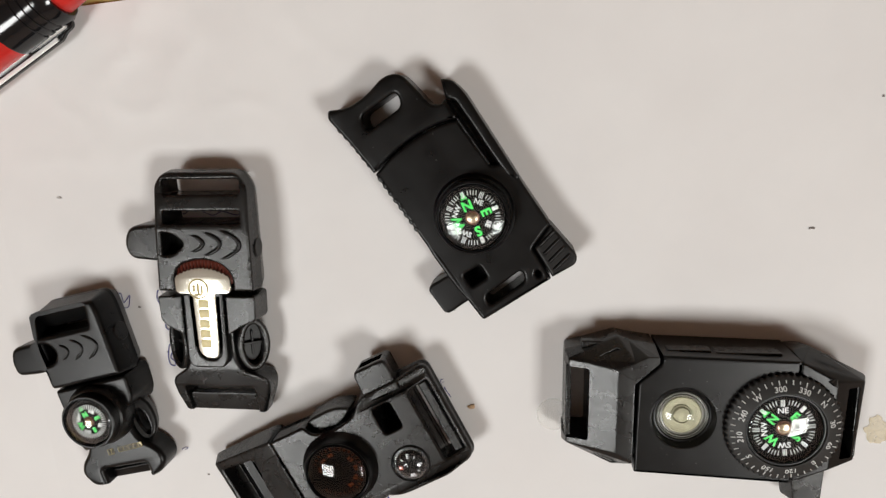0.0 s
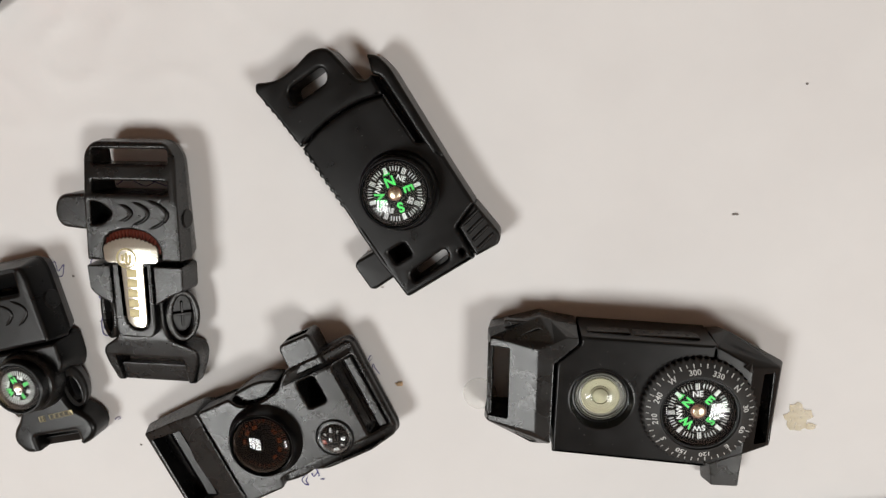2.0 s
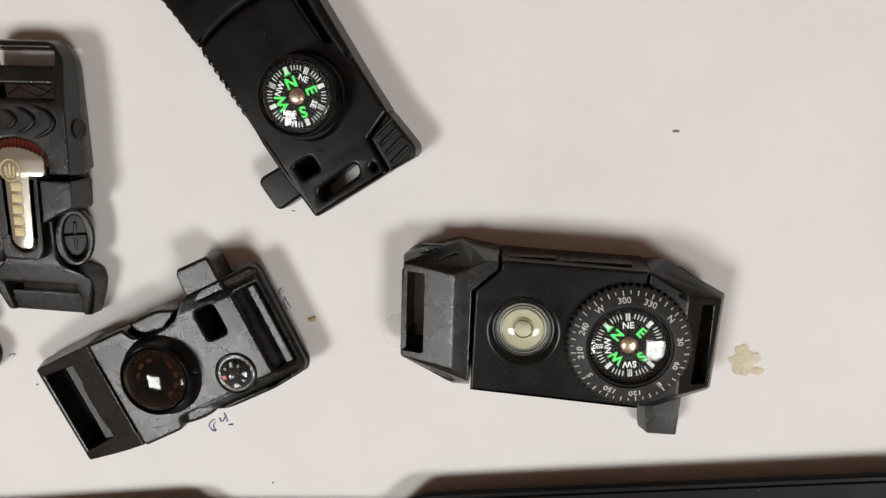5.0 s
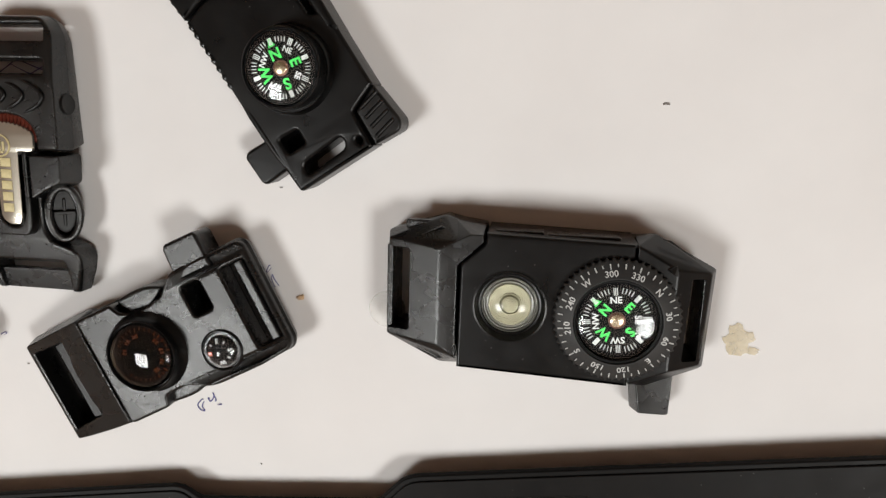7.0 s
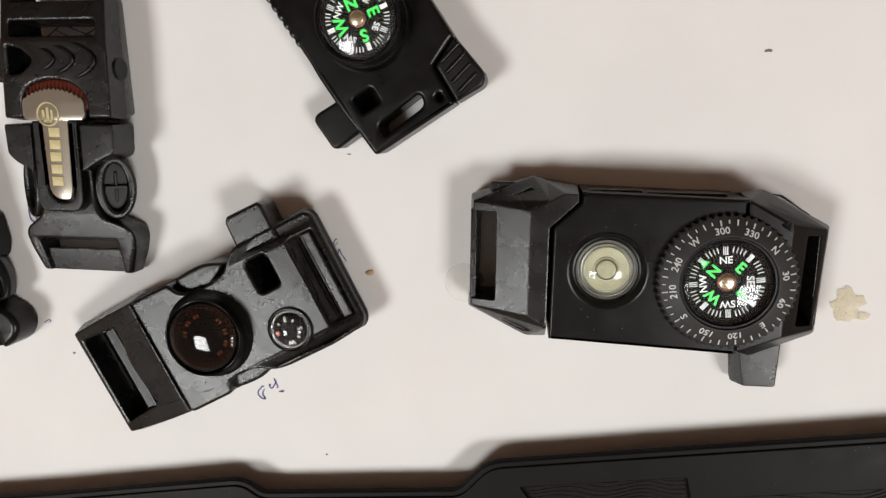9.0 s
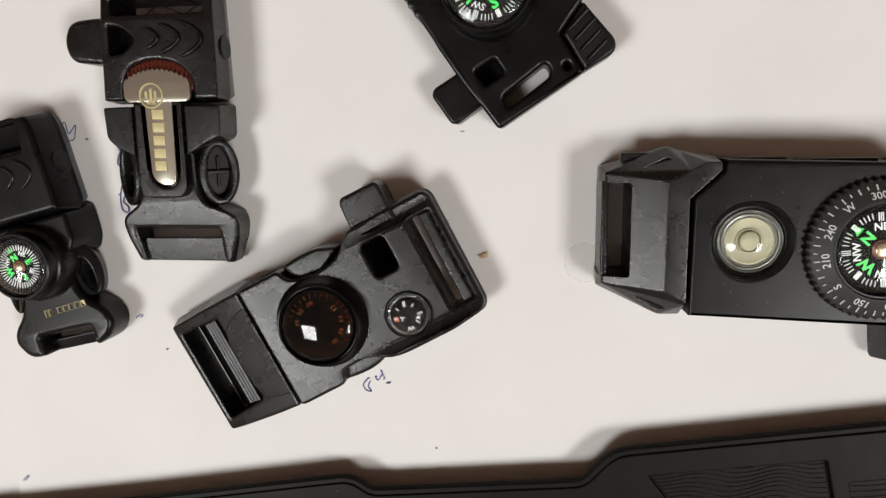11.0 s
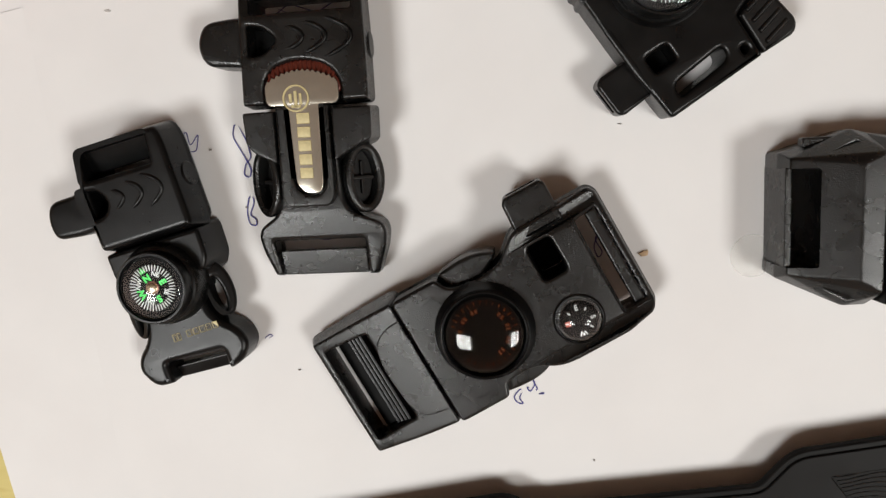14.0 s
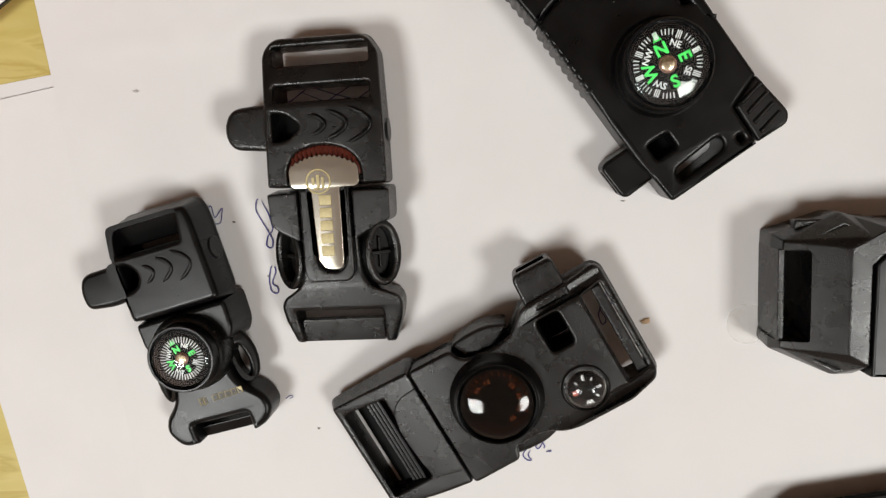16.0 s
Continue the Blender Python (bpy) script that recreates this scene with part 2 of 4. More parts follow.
def hull(points, bev=0.5, seg=2):
    """A faceted solid round some corner points, with softened edges."""
    bm = bmesh.new()
    for p in points:
        bm.verts.new([c * MM for c in p])
    bmesh.ops.convex_hull(bm, input=bm.verts)
    bmesh.ops.delete(bm, geom=[v for v in bm.verts if not v.link_faces], context="VERTS")
    bmesh.ops.dissolve_limit(bm, angle_limit=radians(2), verts=bm.verts, edges=bm.edges)
    if bev:
        bmesh.ops.bevel(bm, geom=list(bm.edges), offset=bev * MM, segments=seg, profile=0.5, affect="EDGES", clamp_overlap=True)
    bmesh.ops.recalc_face_normals(bm, faces=bm.faces)
    me = bpy.data.meshes.new("hull")
    bm.to_mesh(me)
    bm.free()
    me.polygons.foreach_set("use_smooth", [q.area < 1.6e-6 for q in me.polygons])
    me.set_sharp_from_angle(angle=radians(35))
    return me


def tube(points, r=0.3, n=6, flat=1.0):
    """A thin round bead along a line of points."""
    pts = [Vector(p) for p in points]
    verts, faces = [], []
    for i, p in enumerate(pts):
        d = (pts[min(i + 1, len(pts) - 1)] - pts[max(i - 1, 0)]).normalized()
        side = d.cross(Vector((0, 0, 1)))
        side = side.normalized() if side.length > 1e-5 else Vector((1, 0, 0))
        up = side.cross(d)
        k = 0.35 if i in (0, len(pts) - 1) else 1.0
        for j in range(n):
            a = 2 * math.pi * j / n
            verts.append(tuple(p + side * (math.cos(a) * r * k) + up * (math.sin(a) * r * k * flat)))
    for i in range(len(pts) - 1):
        for j in range(n):
            faces.append((i * n + j, i * n + (j + 1) % n, (i + 1) * n + (j + 1) % n, (i + 1) * n + j))
    faces += [tuple(range(n)), tuple(range((len(pts) - 1) * n, len(pts) * n))]
    return mesh_from(verts, faces, smooth=60)


def moved(me, m):
    """A mesh laid elsewhere: x, y, z in millimetres and a turn about z in degrees, or a matrix."""
    if not isinstance(m, Matrix):
        x, y, z, turn = m
        m = pose(x * MM, y * MM, z * MM, 0, 0, turn)
    me.transform(m)
    return me


def joined(*meshes):
    bm = bmesh.new()
    for me in meshes:
        bm.from_mesh(me)
    out = bpy.data.meshes.new("joined")
    bm.to_mesh(out)
    bm.free()
    return out


def lettering(words, size, thick=0.06, bold=0.0):
    """Raised print in the built-in font, centred on its own middle."""
    cu = bpy.data.curves.new("print", "FONT")
    cu.body, cu.size, cu.align_x, cu.align_y = words, size * MM, "CENTER", "CENTER"
    cu.extrude, cu.offset, cu.resolution_u = thick * MM / 2, bold * MM, 3
    ob = bpy.data.objects.new("print", cu)
    scene.collection.objects.link(ob)
    me = bpy.data.meshes.new_from_object(ob.evaluated_get(bpy.context.evaluated_depsgraph_get()))
    bpy.data.objects.remove(ob)
    return me


def part(name, me, mat, parent, label=""):
    ob = new(name, me)
    me.name = name
    me.materials.clear()
    me.materials.append(mat)
    ob.parent = parent
    if mat in (BLACK, SATIN, RUBBER, GLOSS, CASE, BEZEL, CAP):
        # flat faces stay flat, the rounded edges take up the turn
        even = ob.modifiers.new("even_faces", "WEIGHTED_NORMAL")
        even.keep_sharp, even.weight = True, 80
    if label:
        tagged(ob, label)
    return ob


def thing(name, x, y, turn, label, category, group="", z=0.0):
    ob = new(name)
    ob.empty_display_size = 0.01
    ob.matrix_world = pose(x * MM, y * MM, z * MM, 0, 0, turn)
    return tagged(ob, label, category, group)


def solid(name, me, mat, label, category, group="", at=None, kind=""):
    ob = new(name, me)
    me.materials.clear()
    me.materials.append(mat)
    if at:
        ob.matrix_world = at
    return tagged(ob, label, category, group, kind)


def carved(me, *cutters):
    """The mesh with the cutters taken out of it."""
    ob = bpy.data.objects.new("carved", me)
    scene.collection.objects.link(ob)
    temps = []
    for c in cutters:
        t = bpy.data.objects.new("cutter", c)
        scene.collection.objects.link(t)
        mod = ob.modifiers.new("cut", "BOOLEAN")
        mod.operation, mod.solver, mod.object = "DIFFERENCE", "EXACT", t
        temps.append(t)
    bpy.context.view_layer.update()
    out = bpy.data.meshes.new_from_object(ob.evaluated_get(bpy.context.evaluated_depsgraph_get()))
    for t in [ob, *temps]:
        bpy.data.objects.remove(t)
    out.polygons.foreach_set("use_smooth", [q.area < 1.6e-6 and abs(q.normal.z) < 0.9995 for q in out.polygons])
    out.set_sharp_from_angle(angle=radians(35))
    return out


def block(x0, y0, z0, x1, y1, z1, bev=0.3, r=0.6):
    return plate(box_plan(x0, y0, x1, y1, r, 3), z0, z1, bev)


def arc_points(a, b, c, z, n=9):
    """Points of a soft bend that starts at a, peaks at b and ends at c."""
    a, b, c = Vector(a), Vector(b), Vector(c)
    ctrl = b * 2 - (a + c) / 2
    return [((a * (1 - t) ** 2 + ctrl * 2 * t * (1 - t) + c * t * t).x, (a * (1 - t) ** 2 + ctrl * 2 * t * (1 - t) + c * t * t).y, z) for t in [k / (n - 1) for k in range(n)]]


# ---- the setting: unseen room for bounce light, table, paper ----
def wall_box(name, x0, y0, z0, x1, y1, z1, mat, label):
    v = [(x, y, z) for z in (z0, z1) for y in (y0, y1) for x in (x0, x1)]
    me = mesh_from(v, [(0, 1, 3, 2), (4, 5, 7, 6), (0, 1, 5, 4), (2, 3, 7, 6), (0, 2, 6, 4), (1, 3, 7, 5)])
    return solid(name, me, mat, label, name.split("_")[0], kind="structure")


# No wall, floor or ceiling is in view; the box is added for bounce.
RX, RY = 2600, 2400
wall_box("floor", -RX, -RY, -800, RX, RY, -750, FILLFLOOR, "unseen brown floor added for bounce light")
wall_box("ceiling", -RX, -RY, CEIL / MM, RX, RY, CEIL / MM + 60, FILLCEIL, "unseen matt ceiling tinted warm for fill light")
wall_box("wall_north", -RX, RY, -750, RX, RY + 80, CEIL / MM, FILLWALL, "unseen wall added and tinted warm for fill light")
wall_box("wall_south", -RX, -RY - 80, -750, RX, -RY, CEIL / MM, FILLWALL, "unseen wall added and tinted warm for fill light")
wall_box("wall_east", RX, -RY, -750, RX + 80, RY, CEIL / MM, FILLWALL, "unseen wall added and tinted warm for fill light")
wall_box("wall_west", -RX - 80, -RY, -750, -RX, RY, CEIL / MM, FILLWALL, "unseen wall added and tinted warm for fill light")
for lx, ly, *_ in LAMPS:
    lamp_box = thing("ceiling_light", lx / MM, ly / MM, 0, "square white ceiling light panel", "ceiling light", "ceiling lights", CEIL / MM - 26)
    part("frame", plate(box_plan(-430, -430, 430, 430, 4), 0, 26, 1, [box_plan(-400, -400, 400, 400, 2)]), PANELMAT, lamp_box)
    part("backing", plate(box_plan(-400, -400, 400, 400, 4), 20, 25, 1), PANELMAT, lamp_box)

table = thing("table", 0, 0, 0, "pale yellow varnished pine table under white paper", "table", z=-1.6)
part("tabletop", plate(box_plan(-420, -330, 480, 340, 8), -26, 0, 2), WOOD, table)
for sx in (-380, 440):
    for sy in (-290, 300):
        part("leg", plate(box_plan(sx - 25, sy - 25, sx + 25, sy + 25, 3), -748.4, -26, 1), WOOD, table)


def sheet(x, y, turn, w, h, z, lift, label, curl=0.0):
    """A sheet of paper that hangs from its upper left corner: slow waves, a few soft folds, a curling upper edge."""
    n = 150
    verts, faces = [], []
    for i in range(n + 1):
        for j in range(n + 1):
            u, v = w * i / n, -h * j / n
            q = lift * (noise.noise(Vector((u / 60 + z, v / 60, 1.7))) + 0.5 * noise.noise(Vector((u / 24, v / 31 + z, 4.2))) - 0.75)
            if lift > 0.12:  # dents and creases by the far left corner
                fade = max(0.0, 1 - abs(u - 60) / 90) * max(0.0, 1 + v / 60)
                ridge = 1 - abs(noise.noise(Vector((u / 26, v / 19 + 0.3 * u / 26, 8.8)))) * 2
                q += 1.3 * fade * max(0.0, ridge) ** 5 + 0.4 * fade
            verts.append((u, v, z + q - 0.1 + curl * math.exp(v / 9)))
    for i in range(n):
        for j in range(n):
            a = i * (n + 1) + j
            faces.append((a, a + n + 1, a + n + 2, a + 1))
    me = mesh_from(verts, faces, smooth=80)
    return solid("paper_sheet", me, PAPER, label, "paper", "sheets of paper", pose(x * MM, y * MM, 0, 0, 0, turn))


sheet(-157.5, 119.5, 5.2, 420, 297, 0.0, 0.15, "large creased white paper sheet with ink scribbles")
sheet(-194.8, 61.9, 8.7, 210, 297, -0.85, 0.1, "white paper sheet sticking out below another sheet", 0.5)
sheet(-191.0, 67.1, 7.0, 210, 297, -1.35, 0.0, "white paper sheet with a slightly curled edge", 0.1)


# ---- button compasses ----
def shell(cx, cy, r, z, rise, thick=0.35, n=48, lip=1.0):
    """A thin watch-glass: a shallow cap of a sphere with a rounded edge that turns down by lip."""
    q = r - 0.8 * lip
    R = (q * q + rise * rise) / (2 * rise)
    top = math.asin(min(1.0, q / R))
    outer = [(R * math.sin(top * k / 10), z + rise - R + R * math.cos(top * k / 10)) for k in range(11)]
    for k in range(1, 6):
        a = top + (math.pi / 2 - top) * k / 5
        outer.append((q + 0.8 * lip * (math.sin(a) - math.sin(top)) / (1 - math.sin(top)), z - lip * (math.cos(top) - math.cos(a)) / math.cos(top)))
    inner = [(p * (1 - thick / r), h - thick) for p, h in outer[::-1]]
    return lathe(outer + inner, cx, cy, n)


def compass(parent, cx, cy, z, r, turn, rim, name="compass", letter=3.0, small_letter=1.7, dense=40, pin=1.5, dome=1.2, fine=False, glass_r=None):
    """A dial under a clear dome, in a round housing: part of parent, with dial print, pin and glass as its own pieces."""
    rr, z0, z1 = rim
    g = glass_r or r + 0.2
    body = part(name, lathe([(rr + 0.5, z0), (rr, z0 + 0.4), (rr, z1 - 0.9), (rr - 0.15, z1 - 0.25), (rr - 0.45, z1), (g + 0.3, z1), (g + 0.12, z1 - 0.3), (g + 0.1, z - 0.3), (0, z - 0.3)], cx, cy, 56), SATIN, parent, "round black button compass under clear glass")
    part("dial", lathe([(g, z - 0.32), (g, z - 0.15), (r * 0.95, z - 0.1), (r * 0.93, z), (0, z)], cx, cy, 48), DIAL, body)
    marks = []
    for k in range(dense):
        a = turn + 360 * k / dense
        if (k * 8) % dense == 0 and not fine:
            rows = (-0.39, -0.13, 0.13, 0.39) if (k * 4) % dense == 0 else (-0.42, 0.0, 0.42)
            for q in rows:
                marks.append(moved(block(r * 0.68, q - 0.1, 0, r * 0.885, q + 0.1, 0.05, 0.01, 0.01), (cx, cy, z + 0.02, a)))
        elif fine or ((k + 1) * 8) % dense and ((k - 1) * 8) % dense:
            marks.append(moved(block(r * (0.66 if fine else 0.74), -0.095, 0, r * 0.885, 0.095, 0.05, 0.01, 0.01), (cx, cy, z + 0.02, a)))
    part("degree_marks", joined(*marks), WHITE, body, "white degree marks")
    for word, off, d, size, mat in [("N", 0, 0.40, letter, GREEN), ("E", -90, 0.46, letter, GREEN), ("S", 180, 0.46, letter, GREEN), ("W", 90, 0.47, letter, GREEN),
                                    ("NE", -45, 0.54, small_letter, WHITE), ("SE", -135, 0.54, small_letter, WHITE), ("SW", 135, 0.54, small_letter, WHITE), ("NW", 45, 0.54, small_letter, WHITE)]:
        a = turn + off
        me = lettering(word, size, 0.06, 0.11 if len(word) == 1 else 0.035)
        part("letter", moved(me, (cx + d * r * math.cos(radians(a)), cy + d * r * math.sin(radians(a)), z + 0.06, a - 90)), mat, body, "%s compass letter" % ("green" if mat is GREEN else "small white"))
    part("north_arrow", moved(plate([(0.64 * r, -0.12 * r), (0.87 * r, 0), (0.64 * r, 0.12 * r)], 0, 0.07, 0.02), (cx, cy, z + 0.03, turn)), GREEN, body, "green north arrow")
    part("pin_ring", lathe([(pin * 1.3, z), (pin * 1.3, z + 0.25), (pin * 1.1, z + 0.4), (pin * 0.95, z + 0.3), (0, z + 0.3)], cx, cy, 28), COPPER, body, "thin reddish pivot ring")
    part("pin", lathe([(pin, z + 0.2), (pin * 0.98, z + 0.55), (pin * 0.8, z + 0.68), (0, z + 0.7)], cx, cy, 28), BRASS, body, "pale brass pivot pin")
    pane = part("glass", shell(cx, cy, g, z1 + 0.15, dome), GLASS, body, "clear domed glass")
    pane.visible_shadow = False
    return body


def letters_as_bars(parent, x, y, z, length, height, n, turn, mat, label):
    """Unreadable print: a row of plain bars."""
    step = length / n
    bars = [block(k * step + 0.08 * step, -height / 2, 0, k * step + 0.86 * step, height / 2, 0.05, 0.02, 0.1) for k in range(n)]
    return part("print", moved(joined(*bars), (x, y, z, turn)), mat, parent, label)


# ---- buckle with the steel striker ----
def fire_buckle():
    t = thing("fire_starter_buckle", -77.9, 39.3, 0.6, "black plastic whistle buckle with a steel fire striker plate", "buckle", "survival buckles")
    arch = [(-9.2, 0, 1.2), (-9.2, 5.0, 2), (-7.1, 8.3, 3), (-1.2, 10.0, 5), (5.1, 8.6, 3), (8.0, 5.0, 2), (8.0, 0, 1.2)]
    out = [(-15.4, 0, 1.3), *arch, (15.1, 0, 1.3), (15.2, 16, 3), (14.8, 31.6, 1.5), (11.8, 36.3, 3), (-11.4, 36.4, 2.5), (-14.4, 32.8, 2.5), (-14.6, 20, 1)]
    slots = [box_plan(-11.4, 29.3, 11.9, 33.7, 0.7), box_plan(-11.6, 20.8, 11.8, 24.5, 0.7)]
    tri = rounded([(-12.3, 18.3, 0.4), (-12.5, 11.5, 0.4), (-9, 11.7, 1.5), (-5.4, 15.0, 1.5), (-9, 17.9, 1.5)], 0.6)
    low = plate(rounded([(-15.3, 0.05), (15.0, 0.05), (14.8, 31.6), (11.8, 36.3), (-11.4, 36.4), (-14.4, 32.8)], 2.2, 5), 0, 7, 0.1, slots, under=(1.8, 6.5), warp=lambda x, y, z: (x, y, z + (0.14 * max(0.0, y - 18) if z < 1 else 0)))
    top = plate(rounded(out, 1.0), 6.8, 13.4, 0.9, [*slots, tri], draft=0.5, steps=4, warp=lambda x, y, z: (x, y, z - (0.13 * max(0.0, y - 19.5) if z > 8 else 0)))
    part("female_half", joined(low, top), BLACK, t)
    # Dark sheet over the plastic, painted as the shade in the triangular recess.
    part("cavity_shade_floor", plate(inset(tri, 0.05), 6.9, 7.4, 0.05), RECESS_SHADE, t)
    part("crossbar", plate(box_plan(-12.4, 24.9, 12.3, 29.0, 0.6), 6, 12.0, 0.6), BLACK, t)
    part("whistle", plate(rounded([(-12.9, 9.3, 0.3), (-12.9, 20.6, 0.3), (-16.5, 20.6, 2), (-23.0, 20.0, 3), (-25.0, 15, 4), (-23.4, 10.2, 3), (-17, 9.6, 2)], 1.5, 5), 3, 12.2, 1.2), BLACK, t)
    for a, b, c in [((-2.5, 17.6), (0.6, 15.1), (-2.6, 12.6)), ((1.6, 18.3), (5.9, 15.0), (1.3, 11.6)), ((6.3, 18.9), (11.7, 14.7), (6.1, 10.4))]:
        part("chevron", tube(arc_points(a, b, c, 13.6, 13), 0.52, 8, 0.9), SATIN, t)
        part("chevron", tube([(x - 0.75, y, z) for x, y, z in arc_points(a, b, c, 13.46, 13)], 0.26, 6, 0.9), SATIN, t)
    part("side_button", moved(lathe([(0, 0), (3.1, 0), (3.1, 0.5), (2.7, 0.8), (0, 0.8)], 0, 0, 24), pose(14.5 * MM, 13 * MM, 8 * MM, 0, 90, 0)), SATIN, t)
    # striker plate
    # a T of polished steel with a scalloped upper edge
    def brow(x):
        u = (x + 0.6) / 8.5
        return 8.0 - 2.7 * u * u
    scallop = []
    for k in range(13):
        x = 7.3 - 15.8 * (k + 0.5) / 13
        scallop += [(x + 0.45, brow(x + 0.45), 0.1), (x, brow(x) - 0.55, 0.4), (x - 0.45, brow(x - 0.45), 0.1)]
    head = rounded([(-4.0, 0.0, 0.5), (-8.2, 0.0, 0.9), (-9.1, 1.0, 0.8), (-9.1, 4.6, 0.8), *scallop[::-1], (7.9, 4.6, 0.8), (7.9, 0.9, 0.8), (7.0, 0.0, 0.9), (3.0, 0.0, 0.5), (2.75, -17.6, 0.8), (2.2, -20.2, 2.2), (-1.4, -20.2, 2.4), (-3.5, -18.2, 2)], 1, 4)
    steel = part("striker_plate", plate(head, 12.8, 13.9, 0.18), STEEL, t, "polished steel striker plate")
    rim = [(-9.6, 2.5, 1.5), (-9.6, 5.0, 2.2), (-7.4, 8.8, 3), (-1.2, 10.5, 5), (5.5, 9.1, 3), (8.4, 5.0, 2.2), (8.4, 2.5, 1.5)]
    part("striker_edge", plate(rounded(rim, 2.5, 6), 11.2, 12.5, 0.6), RED_METAL, steel, "reddish brown serrated edge")
    for k in range(15):
        x = 7.3 - 15.8 * (k + 0.5) / 15
        part("tooth", moved(hull([(-0.4, -2.4, 0), (0.4, -2.4, 0), (-0.4, 1.9, -1), (0.4, 1.9, -1), (-0.3, -2.4, 0.75), (0.3, -2.4, 0.75), (-0.3, 1.7, -0.35), (0.3, 1.7, -0.35)], 0.12, 1), (x, brow(x) + 0.4, 12.9, -4.5 * (x + 0.6) * 0.55)), RED_METAL, steel)
    ring = plate(circle_plan(-2.0, 1.5, 3.1, 28), 13.9, 13.96, 0.02, [circle_plan(-2.0, 1.5, 2.7, 28)])
    crest = [block(-3.6, 0.6, 13.9, -2.9, 2.6, 13.96, 0.02, 0.2), block(-2.4, -0.4, 13.9, -1.7, 3.2, 13.96, 0.02, 0.2), block(-1.2, 0.0, 13.9, -0.6, 2.6, 13.96, 0.02, 0.2), block(-3.2, -0.6, 13.9, -1.0, 0.0, 13.96, 0.02, 0.2)]
    part("emblem", joined(ring, *crest), GOLD, steel, "round gold printed emblem")
    letters_as_bars(steel, -0.7, -1.6, 13.88, 15.6, 3.0, 5, -91, GOLD, "gold printed bars along the plate")
    # male half
    left = plate(rounded([(-15.8, -0.5, 1.2), (-7.4, -0.5, 0.8), (-7.4, -14, 1.8), (-13.5, -10.8, 2), (-15.4, -8.6, 1)], 1), 4.5, 13.45, 0.5, draft=0.5)
    right = plate(rounded([(5.2, -0.5, 0.8), (15.4, -0.5, 1.2), (15.2, -8.8, 1.5), (11.5, -10.2, 2), (5.2, -14.0, 1.8)], 1), 4.5, 13.45, 0.5, draft=0.5)
    def dip(x, y, z):
        return (x, y, z + 0.24 * min(0.0, y + 25) if z > 3 else z)
    foot = plate(rounded([(-8.9, -3, 0.5), (5.9, -3, 0.5), (6.3, -22, 2), (8.2, -25.6, 3), (14.9, -28.0, 1.5), (15.8, -30.6, 1.5), (15.2, -34.5, 1), (12.9, -41.2, 0.8), (10.4, -41.2, 0.5), (10.3, -32.0, 0.8), (-12.2, -31.8, 0.8), (-11.0, -40.8, 0.5), (-13.2, -40.7, 0.8), (-15.2, -34.5, 1), (-15.8, -30.4, 1.5), (-14.8, -28.2, 1.5), (-9.6, -24.8, 3), (-8.9, -20, 2)], 1), 1, 10.4, 1.1, warp=dip)
    male = part("male_half", joined(left, right, foot), BLACK, t)
    pan = rounded([(-7.3, -0.2, 0.3), (-7.5, -21, 1.5), (-6.3, -23.4, 2), (3.8, -23.4, 2), (5.1, -21, 1.5), (5.1, -0.2, 0.3)], 1, 5)
    pan_in = rounded([(-4.7, 0, 0.3), (-4.3, -18.2, 1.6), (-2.0, -20.9, 2.4), (1.6, -20.9, 2.4), (3.4, -18.5, 2.0), (3.6, 0, 0.3)], 1, 5)
    part("centre_panel", joined(plate(pan, 8, 13.6, 0.6, [inset([p for p in (pan_in if area2(pan_in) > 0 else pan_in[::-1])], 0.0)]), plate(pan_in, 8, 12.2, 0.1)), BLACK, male)
    part("strap_bar", hull([(-11.4, -34.6, 6.6), (10.2, -34.6, 6.6), (10.2, -41.0, 5.0), (-11.4, -40.8, 5.0), (-11.4, -34.8, 2.5), (10.2, -34.8, 2.5), (10.2, -41.1, 2.5), (-11.4, -40.9, 2.5)], 0.4), BLACK, male)
    for side in (1, -1):
        cx = 11.2 if side > 0 else -12.2
        outer = [(5.0 * math.cos(a), 8.4 * math.sin(a)) for a in [2 * math.pi * k / 36 for k in range(36)]]
        inner = [(2.9 * math.cos(a), 6.4 * math.sin(a)) for a in [2 * math.pi * k / 36 for k in range(36)]]
        part("side_prong", moved(plate(outer, -3.2, 1.4, 0.7, [inner]), pose(cx * MM, -17.4 * MM, 8.0 * MM, 0, 34 * side, 0)), BLACK, male)
        part("prong_rib", moved(joined(plate(inner, -3.0, -2.0, 0.2), block(-2.8, -0.5, -3, 2.8, 0.5, -0.6, 0.2), block(-0.4, -4, -3, 0.4, 4, -1.0, 0.2)), pose(cx * MM, -17.4 * MM, 8.0 * MM, 0, 34 * side, 0)), RUBBER, male)
    return t


fire_buckle()


